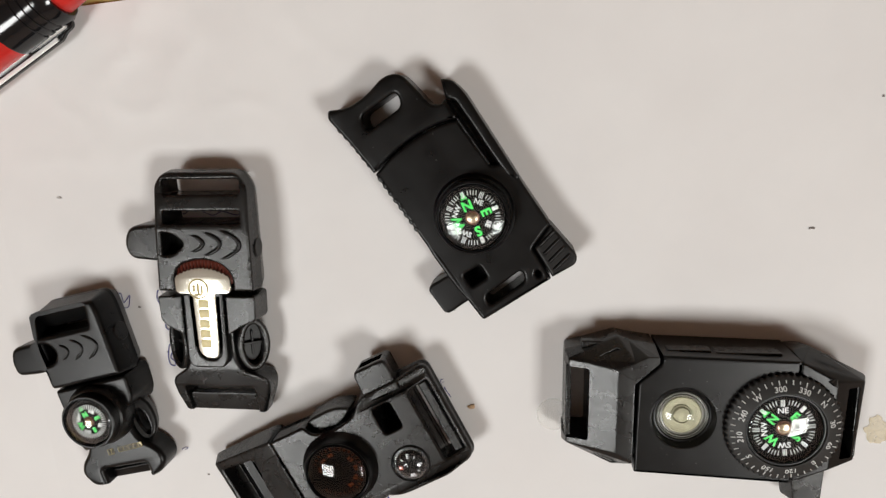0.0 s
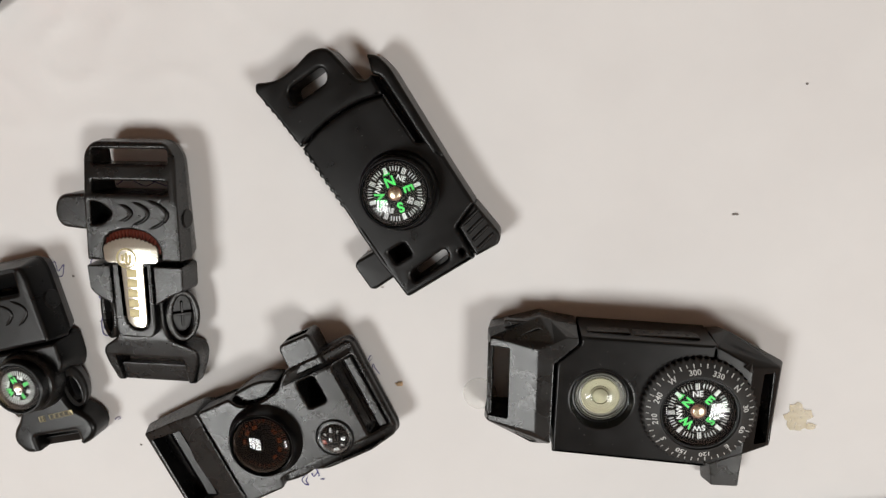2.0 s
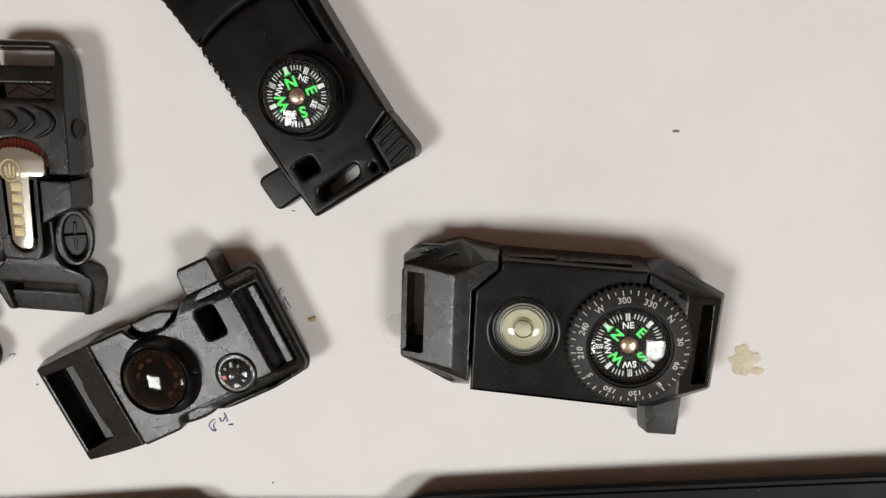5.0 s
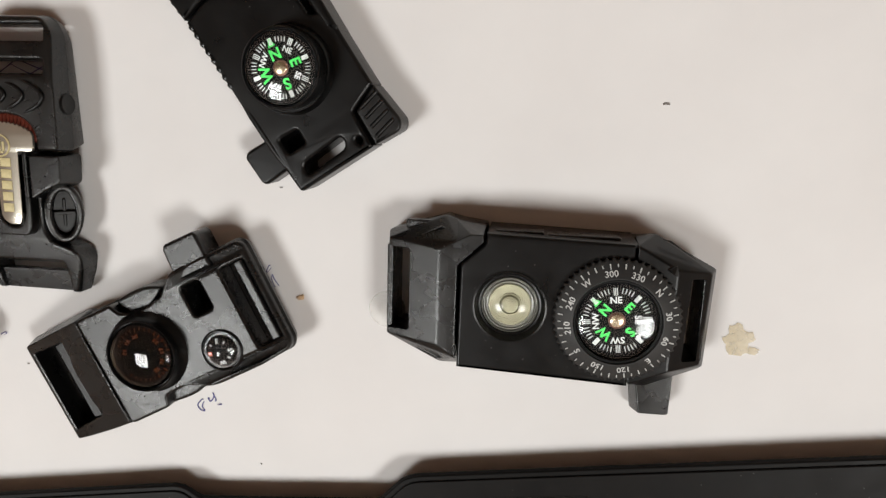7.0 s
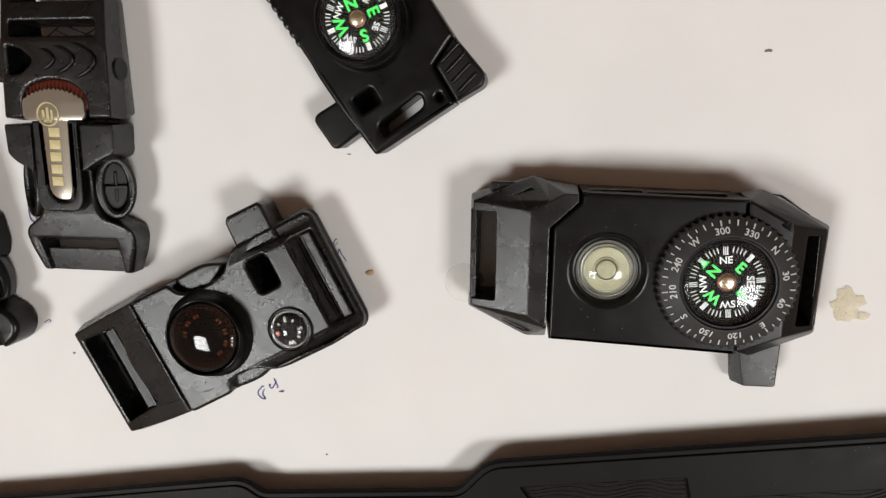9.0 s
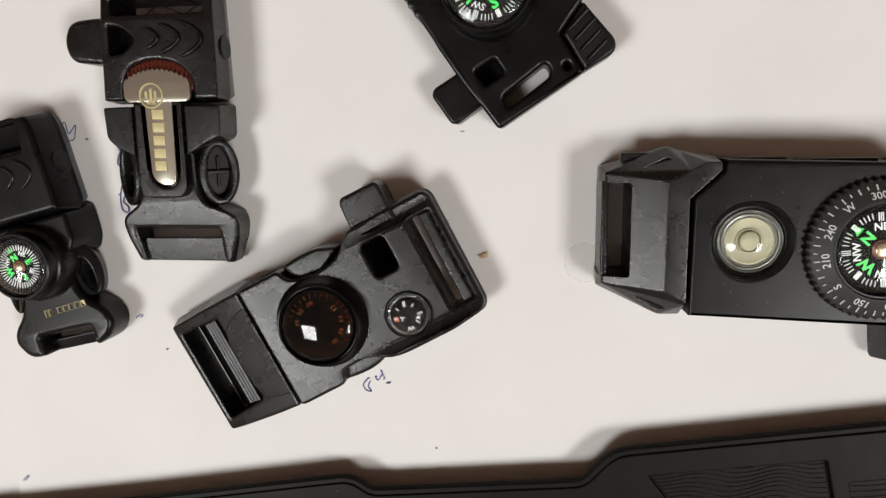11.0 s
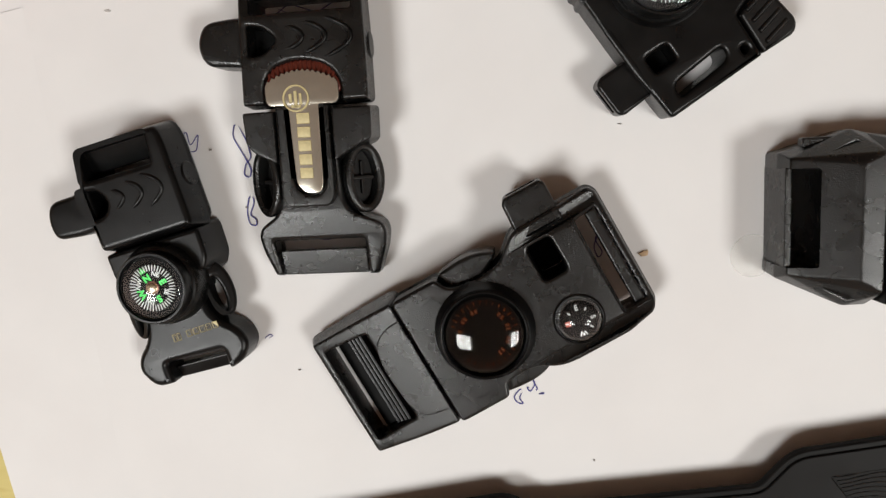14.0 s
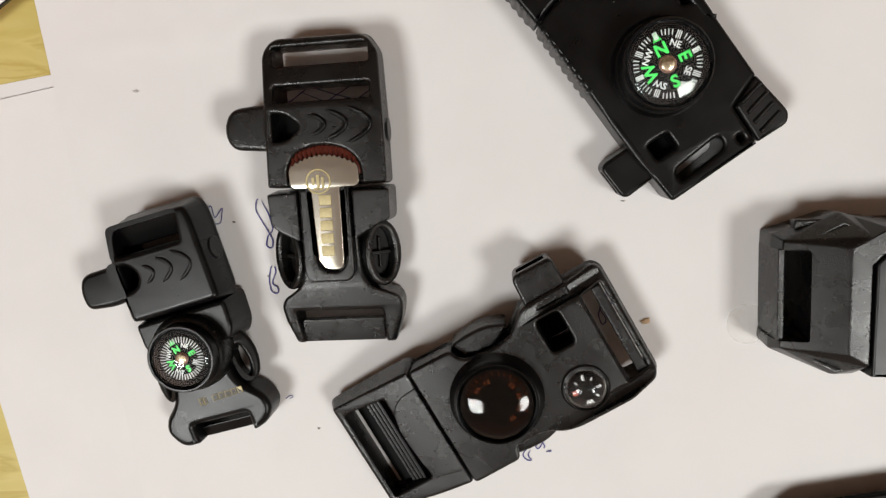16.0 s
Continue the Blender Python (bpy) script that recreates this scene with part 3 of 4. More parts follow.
# ---- small buckle with a compass ----
def small_buckle():
    t = thing("compass_buckle", -117.6, 10.1, 14.4, "small worn black plastic whistle buckle with a raised compass", "buckle", "survival buckles")
    slot = rounded([(-10.6, 24.0, 0.6), (-11.8, 17.4, 0.6), (5.6, 17.0, 0.6), (6.4, 23.8, 0.6)], 0.6)
    mouth = rounded([(-13.9, 15.0, 0.4), (-13.6, 8.2, 0.4), (-9.6, 8.4, 2), (-7.6, 11.6, 2), (-10, 15.0, 1.5)], 0.5)
    base = [(-15.2, 0, 3), (12.0, 0, 3), (11.9, 22, 3), (10.8, 26.6, 3.5), (-10.4, 27.0, 3.5), (-13.0, 24.7, 3), (-15.6, 15.5, 3)]
    low = plate(rounded(base, 1), 0, 6, 0.1, [slot], draft=0.3, under=(2.0, 5))
    top = plate(rounded([(-14.9, -1.1, 2.8), (11.7, -1.1, 2.8), (11.6, 22, 2.8), (10.5, 26.3, 2.8), (-10.2, 26.7, 2.8), (-12.8, 24.4, 2.8), (-15.3, 15.5, 2.8)], 1), 5.8, 14.2, 1.3, [slot, mouth], draft=1.3, steps=4)
    part("female_half", joined(low, top), SATIN, t)
    part("strap_bar", hull([(-11.4, 25.2, 12.6), (6.6, 25.2, 12.6), (-11.6, 18.9, 8.6), (6.2, 18.7, 8.6), (-11.4, 25.2, 3), (6.6, 25.2, 3), (-11.6, 19.6, 3), (6.2, 19.4, 3)], 0.4), SATIN, t)
    # Dull black sheet that stands for the shade deep in the mouth.
    part("mouth_shade_floor", plate(mouth, 5.9, 6.4, 0.1), RECESS_SHADE, t)
    part("whistle", plate(rounded([(-13.2, 6.0, 1), (-13.2, 15.9, 1), (-18, 15.7, 1.5), (-24.4, 15.6, 2.5), (-26.2, 11, 4), (-25.6, 6.4, 2), (-18, 5.4, 2)], 1.5, 5), 3, 11.5, 1.3), SATIN, t)
    for a, b, c in [((-5.6, 13.6), (-3.4, 11.4), (-5.8, 9.0)), ((-1.6, 14.6), (1.5, 11.4), (-1.8, 8.2)), ((2.6, 15.2), (6.6, 11.2), (2.6, 7.4))]:
        part("chevron", tube(arc_points(a, b, c, 14.3, 11), 0.5, 6, 0.9), SATIN, t)
    part("side_button", moved(lathe([(0, 0), (3.2, 0), (3.2, 0.5), (2.8, 0.8), (0, 0.8)], 0, 0, 24), pose(10.75 * MM, 12.5 * MM, 7.6 * MM, 0, 82, 0)), SATIN, t)
    # male half
    collar = plate(rounded([(-15.4, 0.5, 2.4), (11.9, 0.5, 2.4), (11.6, -8.6, 2.4), (9.8, -11.6, 1), (6.0, -12.5, 1), (5, -16, 1), (-12, -16, 1), (-13.8, -10.5, 1.5), (-15.2, -7, 1)], 1), 1, 12.6, 1.0, draft=1.2)
    foot = plate(rounded([(-11.6, -12, 0.5), (5.0, -12, 0.5), (4.4, -20, 3), (6.2, -24, 3), (10.4, -27.2, 2.5), (12.0, -31.5, 2.5), (9.4, -35.6, 2.5), (4.8, -37.0, 1), (4.8, -31.6, 0.8), (-10.8, -31.2, 0.8), (-10.6, -36.6, 0.8), (-15.6, -36.6, 2.5), (-18.6, -31.5, 2.5), (-17.6, -28, 2), (-13.2, -23.8, 3), (-12, -18, 2)], 1), 1, 9.6, 1.6, steps=4)
    male = part("male_half", joined(collar, foot), SATIN, t)
    part("strap_bar", hull([(-10.9, -33.2, 5.6), (5.0, -33.6, 5.6), (5.0, -36.9, 4.4), (-10.9, -36.5, 4.4), (-10.9, -33.2, 1), (5.0, -33.6, 1), (5.0, -36.9, 1), (-10.9, -36.5, 1)], 0.5), SATIN, male)
    for side, cx in ((1, 8.4), (-1, -13.6)):
        outer = [(3.4 * math.cos(a), 7.2 * math.sin(a)) for a in [2 * math.pi * k / 32 for k in range(32)]]
        inner = [(1.5 * math.cos(a) - 0.9 * side, 4.6 * math.sin(a) - 1.4) for a in [2 * math.pi * k / 24 for k in range(24)]]
        part("side_prong", moved(plate(outer, -4, 1.8, 0.9, [inner]), pose(cx * MM, -16.6 * MM, 7.0 * MM, 0, 26 * side, 4 * side)), SATIN, male)
    part("compass_seat", lathe([(10.6, 9), (10.2, 12.8), (9.4, 14.6), (8.8, 15.2), (0, 15.2)], -2.6, -11.2, 48), BLACK, male)
    letters_as_bars(male, -6.6, -25.4, 9.55, 2.4, 2.0, 2, 2, GOLD, "faded gold printed bars")
    letters_as_bars(male, -2.8, -25.2, 9.55, 9.0, 1.7, 5, 2, GOLD, "faded gold printed bars")
    compass(t, -2.4, -11.3, 17.4, 6.3, 104, (8.8, 14.8, 18.5), letter=2.3, small_letter=1.5, dense=44, pin=1.25, dome=1.7, fine=True, glass_r=7.7)
    return t


small_buckle()


# ---- large buckle with a dome thermometer ----
def big_buckle():
    t = thing("thermometer_buckle", -53.3, -22.6, 28.0, "large grained black plastic buckle with a glossy thermometer dome", "buckle", "survival buckles")
    # male half: a frame that falls away towards its strap end
    def fall(x, y, z):
        return (x, y, 1 + (z - 1) * (1 + 0.0185 * min(0.0, x)) if z > 1 else z)
    slot = rounded([(-22.3, 13.6, 0.6), (-22.3, -12.4, 0.6), (-9.8, -11.2, 0.8), (-9.8, 13.0, 0.8)], 0.6)
    male = part("male_half", plate(rounded([(1.2, 18.4, 2.5), (1.2, -18.0, 2.5), (-9, -17.9, 3), (-25.6, -16.8, 2.5), (-25.9, 18.0, 2.5), (-9, 18.4, 3)], 1, 5), 0, 14.0, 0.8, [slot], draft=1.5, warp=fall, under=(2.0, 5)), BLACK, t)
    for k in range(4):
        x, z = -16.2 + 1.2 * k, 7.0 + 0.7 * k
        part("strap_rib", hull([(q, y, h) for q in (x, x + 0.85) for y in (13.0, -11.4) for h in (2, z)], 0.15), SATIN, male)
    part("ramp", hull([(-20.5, y, z) for y in (13.2, -11.8) for z in (0.6, 2.6)] + [(-9.6, y, z) for y in (13.2, -11.8) for z in (0.6, 6.4)], 0.2), SATIN, male)
    part("pad", plate(rounded([(-0.4, 12.4, 0.3), (-0.4, -12.4, 0.3), (-7.0, -12.0, 3), (-9.8, -8.5, 3), (-10.6, 4.0, 3), (-9.0, 9.5, 3), (-5.0, 12.0, 3)], 1.5, 5), 3, 14.3, 0.35, warp=lambda x, y, z: (x, y, z + 0.24 * x if z > 4 else z)), BLACK, male)
    # female half with its whistle
    win = box_plan(34.0, 3.3, 40.2, 12.3, 1.4)
    big_slot = rounded([(46.7, 12.2, 0.8), (46.7, -11.8, 0.8), (52.6, -12.0, 0.8), (52.6, 12.4, 0.8)], 0.8)
    out = [(0.2, 16.8, 1.4), (0.2, -16.8, 1.4), (13.6, -16.6, 1.4), (14.2, -13.2, 2), (22.4, -13.0, 5), (27, -15.8, 3), (31, -16.5, 2), (44, -16.4, 2), (52.8, -16.0, 1.2), (54.2, -14, 1.2), (54.4, 15.6, 1.2), (53.0, 17.4, 1.2), (45.2, 17.4, 0.6), (33.2, 17.4, 2), (30.4, 15.2, 3), (27.6, 12.6, 4), (20, 11.4, 5), (13.6, 13.2, 3), (12.2, 16.6, 1.2)]
    skirt = rounded(out, 1)
    low = plate(inset(skirt if area2(skirt) > 0 else skirt[::-1], -0.5), 0, 8, 0.1, [big_slot, win], draft=0.5, under=(2.2, 7), warp=lambda x, y, z: (x, y, z + (0.3 * max(0.0, x - 30) if z < 1 else 0)))
    def sag(x, y, z):
        return (x, y, z - 0.55 * max(0.0, x - 45.5) if z > 8 else z)
    top = plate(rounded(out, 1), 6.8, 14.5, 0.8, [big_slot, win], warp=sag)
    body = part("female_half", joined(low, top), BLACK, t)
    # Added black sheet hides the paper and paints the shade within the window.
    part("window_shade_floor", plate(win, 0.3, 1.0, 0.1), RECESS_SHADE, body)
    part("strap_bar", plate(box_plan(49.6, -11.9, 52.2, 12.3, 0.4), 7, 11.0, 0.5), BLACK, body)
    part("whistle", carved(plate(rounded([(33.6, 14, 0.4), (45.0, 14, 0.4), (45.2, 23.4, 1.4), (44.4, 24.6, 1.2), (35.2, 24.8, 1.2), (34.2, 23.6, 1.2)], 1, 4), 4.5, 13.6, 0.8), block(36, 20, 7, 43.6, 27, 11.6, 0.1)), BLACK, body)
    for y0, y1, s in ((10.6, 17.0, 1), (-10.0, -16.4, -1)):
        bow = [(12.4, y1 - 0.2 * s, 1.0), (17.0, y1 + 0.4 * s, 4), (22.5, y1 + 0.3 * s, 4), (28.0, y1 - 2.2 * s, 2), (25, y0 + 2.2 * s, 2), (20, y0, 3), (14, y0 + 1.0 * s, 2)]
        part("side_prong", plate(rounded(bow, 1, 5), 2, 11.6, 0.9), BLACK, male)
    part("seam_edge", tube([(0.6, 11.9, 14.3), (9, 13.0, 14.4), (13.0, 13.4, 14.3)], 0.32, 6, 0.6), BLACK, body)
    part("seam_edge", tube([(0.6, -11.9, 14.3), (8, -13.2, 14.4), (13.6, -13.4, 14.3)], 0.32, 6, 0.6), BLACK, body)
    # thermometer dome
    cx, cy = 16.3, 0.2
    seat = part("dome_seat", lathe([(12.2, 13.8), (11.6, 14.9), (10.6, 16.2), (10.3, 17.6), (10.2, 18.5), (10.0, 18.7), (9.8, 18.6), (9.65, 16.6), (0, 16.6)], cx, cy, 56), SATIN, t, "raised round black plastic seat")
    part("thermometer_dial", lathe([(9.1, 16.62), (9.1, 16.7), (0, 16.7)], cx, cy, 48), DIAL, seat, "black dial with dim orange print")
    rim = []
    for k in range(26):
        a = -150 + 11.5 * k
        rim.append(moved(block(6.9, -0.12, 0, 7.9, 0.12, 0.06, 0.02, 0.02), (cx, cy, 16.72, a)))
    for k, a in enumerate((150, 118, 86, 20, -12, -44, -76)):
        rim.append(moved(block(-0.8, -0.55, 0, -0.2, 0.55, 0.06, 0.02, 0.05), (cx + 5.6 * math.cos(radians(a)), cy + 5.6 * math.sin(radians(a)), 16.72, a - 90)))
        rim.append(moved(block(0.15, -0.55, 0, 0.75, 0.55, 0.06, 0.02, 0.05), (cx + 5.6 * math.cos(radians(a)), cy + 5.6 * math.sin(radians(a)), 16.72, a - 90)))
    part("dial_print", joined(*rim), ORANGE, seat, "dim orange printed marks")
    dome = part("glass_dome", shell(cx, cy, 9.5, 19.4, 1.2, 0.5, 56, 2.2), SMOKED, seat, "dark glossy domed glass")
    dome.visible_shadow = False
    # ball compass
    bx, by = 36.6, -8.0
    ball = part("ball_compass", lathe([(6.1, 13.9), (6.0, 14.7), (5.6, 15.0), (5.45, 14.2), (0, 14.0)], bx, by, 40), SATIN, t, "small black ball compass under clear glass")
    part("card", lathe([(0, 15.9), (2.0, 15.8), (3.8, 15.3), (4.4, 14.6), (0, 14.4)], bx, by, 32), DIAL, ball)
    for word, a in (("E", 78), ("S", -12), ("W", -102)):
        q = Vector((bx + 3.0 * math.cos(radians(a)), by + 3.0 * math.sin(radians(a)), 15.72))
        me = lettering(word, 1.7, 0.06, 0.02)
        me.transform(pose(q.x * MM, q.y * MM, q.z * MM, 0, 0, a - 90) @ pose(0, 0, 0, -16))
        part("letter", me, WHITE, ball, "small white letter")
    ticks = [moved(block(2.6, -0.14, 0, 3.4, 0.14, 0.06, 0.02, 0.02), pose(bx * MM, by * MM, 16.3 * MM, 0, 0, a) @ pose(0, 0, 0, 0, 12)) for a in (38, 120, 168, -55)]
    part("marks", joined(*ticks), WHITE, ball)
    part("red_mark", moved(block(2.3, -0.6, 0, 3.4, 0.6, 0.07, 0.02, 0.02), pose(bx * MM, by * MM, 16.3 * MM, 0, 0, 170) @ pose(0, 0, 0, 0, 12)), DIM_RED, ball, "red north mark")
    pane = part("glass", shell(bx, by, 5.4, 15.6, 1.6, 0.3, 40, 0.9), GLASS, ball, "clear domed glass")
    pane.visible_shadow = False
    return t


big_buckle()


# ---- flat survival tool ----
def survival_tool():
    t = thing("survival_tool", 4.6, 31.2, 32.9, "flat black plastic survival tool with hook, whistle and compass", "tool")
    arc_lo = [(-2.5, 52.8, 0.4), (4, 54.6, 3), (12, 55.4, 4), (20, 54.6, 4), (25.6, 52.8, 0.4)]
    arc_hi = [(25.6, 53.2, 0.4), (20, 55.0, 4), (12, 55.8, 4), (4, 55.0, 3), (-2.6, 53.3, 0.4)]
    head = [*arc_hi, (-3.6, 64, 2), (-5.0, 73.0, 0.8), (-3.6, 74.9, 0.8), (1.6, 72.2, 3), (8.6, 72.4, 3), (14.6, 74.0, 2.5), (19.2, 72.2, 2.5), (20.6, 65.5, 2), (21.4, 60.4, 2), (23.8, 58.8, 1.5), (25.8, 59.4, 0.6)]
    s1 = rounded([(2.4, 63.9, 1.9), (14.6, 64.3, 2.1), (15.6, 68.6, 2.1), (3.2, 68.4, 1.9)], 2, 6)
    part("head", plate(rounded(head, 1, 5), 0, 11.3, 1.0, [s1]), SATIN, t)
    body = [(0.2, 0.6, 1.2), (23.4, 0.9, 0.4), (23.5, 11.2, 0.6), (31.5, 14.4, 0.6), (31.2, 25, 4), (31.0, 36.2, 0.4), (28.4, 36.4, 0.6), (26.4, 37.2, 0.8), *arc_lo[::-1], (-1.7, 34, 3), (-1.2, 18, 3)]
    sq = rounded([(2.7, 15.1), (8.1, 15.0), (8.2, 10.9), (2.8, 10.8)], 0.8)
    s2 = rounded([(4.2, 3.4, 1.5), (17.0, 4.4, 1.6), (17.6, 7.6, 1.6), (4.8, 6.6, 1.5)], 1.5, 6)
    hole = rounded([(20.4, 3.0), (21.8, 3.6), (21.5, 5.2), (20.2, 4.8)], 0.7)
    b = part("body", plate(rounded(body, 1, 5), 0, 10.9, 1.0, [sq, s2, hole]), SATIN, t)
    # Black sheet across the square through-hole, coloured as the shade inside it.
    part("square_shade_floor", plate(sq, 3.6, 4.0, 0.1), RECESS_SHADE, b)
    # the rail with the hooked blade end
    part("hook_rail", plate(rounded([(28.4, 32.0, 0.4), (31.15, 30.0, 0.3), (31.1, 50, 4), (31.1, 58.4, 3), (29.8, 63.0, 2), (27.5, 64.6, 0.3), (25.9, 59.4, 0.5), (27.6, 57.6, 1), (27.9, 50, 2), (28.1, 38, 2)], 1, 5), 0, 10.96, 0.95), SATIN, t)
    part("cutter_floor", plate(rounded([(25.4, 58, 0.4), (26.0, 37.4, 0.4), (29, 36.6, 0.4), (28.7, 58, 0.4)], 0.3), 2, 4.0, 0.2), SATIN, t)
    part("cutter_wall", plate(rounded([(25.2, 53.4, 0.3), (25.9, 37.8, 0.3), (26.5, 37.8, 0.3), (25.9, 53.4, 0.3)], 0.2), 2, 10.6, 0.2), SATIN, t)
    # serrated edge
    side = [(72.6, -5.0), (64.0, -3.6), (53.3, -2.55), (31.0, -1.6)]
    for k in range(15):
        y = 68.6 - 2.5 * k
        for (ya, xa), (yb, xb) in zip(side, side[1:]):
            if yb <= y <= ya:
                x = xa + (xb - xa) * (ya - y) / (ya - yb)
        if 52.4 < y < 54.2:
            continue
        part("grip_ridge", lathe([(1.3, 0.4), (1.3, 9.6), (1.0, 10.7), (0, 11.1)], x + 0.85, y, 14), SATIN, t)
    part("edge_bead", tube([(-0.9, 32, 10.4), (-0.6, 24, 10.5), (-0.2, 14, 10.5), (0.9, 2.4, 10.4)], 0.9, 8, 0.6), SATIN, b)
    # grip pad
    pad = part("grip_pad", plate(rounded([(23.9, 1.0, 0.4), (31.6, 0.8, 1.5), (33.2, 3.0, 1.5), (31.5, 14.4, 0.8), (24.0, 10.8, 0.6)], 1), 0, 10.5, 0.8), RUBBER, t)
    for k in range(4):
        y = 3.4 + 2.7 * k
        part("pad_ridge", moved(hull([(-3.2, -0.7, 0), (3.6, -0.7, 0), (-3.2, 0.7, 0), (3.6, 0.7, 0), (-2.8, -0.3, 0.9), (3.2, -0.3, 0.7), (-2.8, 0.3, 0.9), (3.2, 0.3, 0.7)], 0.25), (28.3, y, 10.2, 14)), RUBBER, pad)
    part("whistle", carved(plate(rounded([(0.4, 7.6, 0.4), (0.4, 17.2, 0.4), (-7.6, 17.4, 1.2), (-9.0, 16.2, 1), (-8.6, 8.2, 1), (-7.4, 7.2, 1)], 1), 1.5, 9.0, 0.8), block(-12, 9, 4, -5, 15.6, 7, 0.1)), SATIN, t)
    part("compass_seat", lathe([(11.6, 10.6), (11.2, 12.4), (10.7, 13.2), (0, 13.2)], 15.0, 28.4, 56), SATIN, t)
    compass(t, 15.0, 28.4, 17.2, 8.5, 114 - 32.9, (10.2, 12.0, 18.2), letter=3.8, small_letter=2.0, dense=56, pin=1.5, dome=1.35, glass_r=9.3)
    return t


survival_tool()


# ---- torch with bezel compass ----
def torch():
    t = thing("torch", 47.4, -11.0, 0.3, "black plastic hand torch with lens and bezel compass", "torch")
    lx, ly = 13.6, 17.6
    seat_hole = circle_plan(lx, ly, 9.3, 48)
    outline = [(0.3, 0.4, 0.3), (44, -1.2, 0.3), (44, 35.4, 0.3), (42, 35.4, 2), (7.0, 36.3, 0.3), (6.9, 33.6, 1), (0.6, 27.8, 1)]
    body = part("body", carved(plate(rounded(outline, 1), 0, 17.4, 0.7, draft=0.3), plate(seat_hole, 11.9, 25, 0.1)), SATIN, t)
    # strap cap with facets
    cap_a = hull([(-4.7, 31.4, 17.5), (-4.7, 6.2, 17.5), (0, 33.7, 17.5), (0, 3.2, 17.5), (-18.2, 33.0, 13.4), (-18.6, 7.2, 13.4), (-19.2, 34.2, 8.5), (-4.2, 38.9, 9), (0, 37.6, 9.5), (-19.6, 5.8, 8.5), (-4.9, -1.2, 9.5), (0, -0.9, 10), (-18.8, 34.0, 0), (-4.2, 38.4, 0), (0, 37.4, 0), (-19.2, 6.0, 0), (-4.9, -0.8, 0), (0, -0.6, 0)], 0.45)
    cap_b = hull([(-1.2, 33.1, 17.53), (-1.2, 26.6, 17.53), (0.1, 27.5, 17.53), (6.4, 33.6, 17.53), (6.4, 35.4, 17.53), (3.3, 35.5, 17.53), (-1.2, 37.8, 9.5), (6.4, 36.7, 9.5), (-1.2, 37.6, 0), (6.4, 36.5, 0), (-1.2, 26.6, 0), (0.1, 27.5, 0), (6.4, 33.6, 0)], 0.25)
    cap = part("strap_cap", carved(cap_a, plate(box_plan(-25, 8.8, -12.4, 30.8, 0.8), -2, 30, 0.1)), CAP, t)
    part("cap_shoulder", cap_b, CAP, cap)
    part("strap_pin", plate(box_plan(-18.9, 8.6, -17.3, 31.0, 0.3), 0, 12.6, 0.4), BLACK, cap)
    part("mark", tube([(-9.6, 34.3, 13.9), (-4.6, 36.4, 12.9), (-2.2, 35.2, 13.7)], 0.3, 6), BLACK, cap)
    part("mark", tube([(-10.6, 3.6, 13.2), (-5.4, 0.9, 12.6), (-2.6, 1.2, 12.9)], 0.3, 6), BLACK, cap)
    part("vent", block(-14.5, 35.0, 7.6, -6, 37.4, 10.2, 0.4), BLACK, cap)
    # compass end cap
    end = hull([(43.8, -0.4, 17.4), (53.2, 3.5, 17.3), (53.6, 29.4, 17.3), (43.8, 34.8, 17.4), (61.6, 4.6, 13.0), (62.6, 28.2, 13.0), (63.4, 2.6, 9), (64.4, 28.6, 9), (48.8, 36.9, 9.5), (43.8, 35.8, 9.5), (49.2, -3.6, 9.5), (43.8, -2.2, 9.5), (61.0, 5.4, 0), (62.0, 28.0, 0), (48.2, 35.2, 0), (43.8, 34.8, 0), (48.4, -1.0, 0), (43.8, -0.6, 0)], 0.45)
    endcap = part("end_cap", carved(end, plate(rounded([(56.6, 5.8), (60.6, 5.6), (61.2, 26.8), (57.4, 27.0)], 0.6), -2, 30, 0.1)), SATIN, t)
    part("mark", tube([(50.0, 36.0, 12.8), (51.8, 35.6, 12.8), (58.4, 31.4, 12.4)], 0.3, 6), BLACK, endcap)
    part("strap_pin", plate(box_plan(60.6, 5.6, 61.9, 26.8, 0.3), 3, 13.2, 0.4), BLACK, endcap)
    part("switch", block(22, 35.0, 8.6, 40, 35.95, 13.6, 0.3), BLACK, body)
    part("port_cover", block(9, 35.4, 9.0, 21.2, 36.3, 13.2, 0.3), BLACK, body)
    part("whistle", joined(hull([(46.8, 0, 8.6), (56.6, 1.5, 8.6), (56.3, -11.9, 8.2), (48.6, -12.0, 8.2), (45.6, 0, 1.5), (57.0, 1.5, 1.5), (56.8, -12.6, 1.5), (47.0, -13.0, 1.5)], 0.5)), BLACK, t)
    # lens
    ring = part("lens_ring", lathe([(9.4, 17.0), (9.3, 17.5), (8.9, 17.6), (8.4, 16.6), (7.9, 15.6), (7.5, 15.5), (7.4, 12.0), (9.3, 12.0)], lx, ly, 56), SATIN, t, "recessed black lens ring")
    part("reflector", lathe([(5.4, 13.6), (5.4, 14.9), (5.15, 15.1), (4.4, 14.7), (3.4, 14.4), (2.4, 14.3), (0, 14.3)], lx, ly, 48), MILKY, ring, "milky translucent reflector cup")
    part("lens_collar", lathe([(7.3, 15.2), (7.1, 15.6), (6.9, 15.5), (6.6, 14.9), (6.3, 14.9), (6.1, 15.3), (5.9, 14.9), (5.5, 14.8), (5.45, 13.6)], lx, ly, 48), COLLAR, ring, "grey translucent collar")
    part("diode", block(lx - 0.8, ly - 0.8, 14.2, lx + 0.8, ly + 0.8, 14.5, 0.1), YELLOW, ring, "yellow light diode")
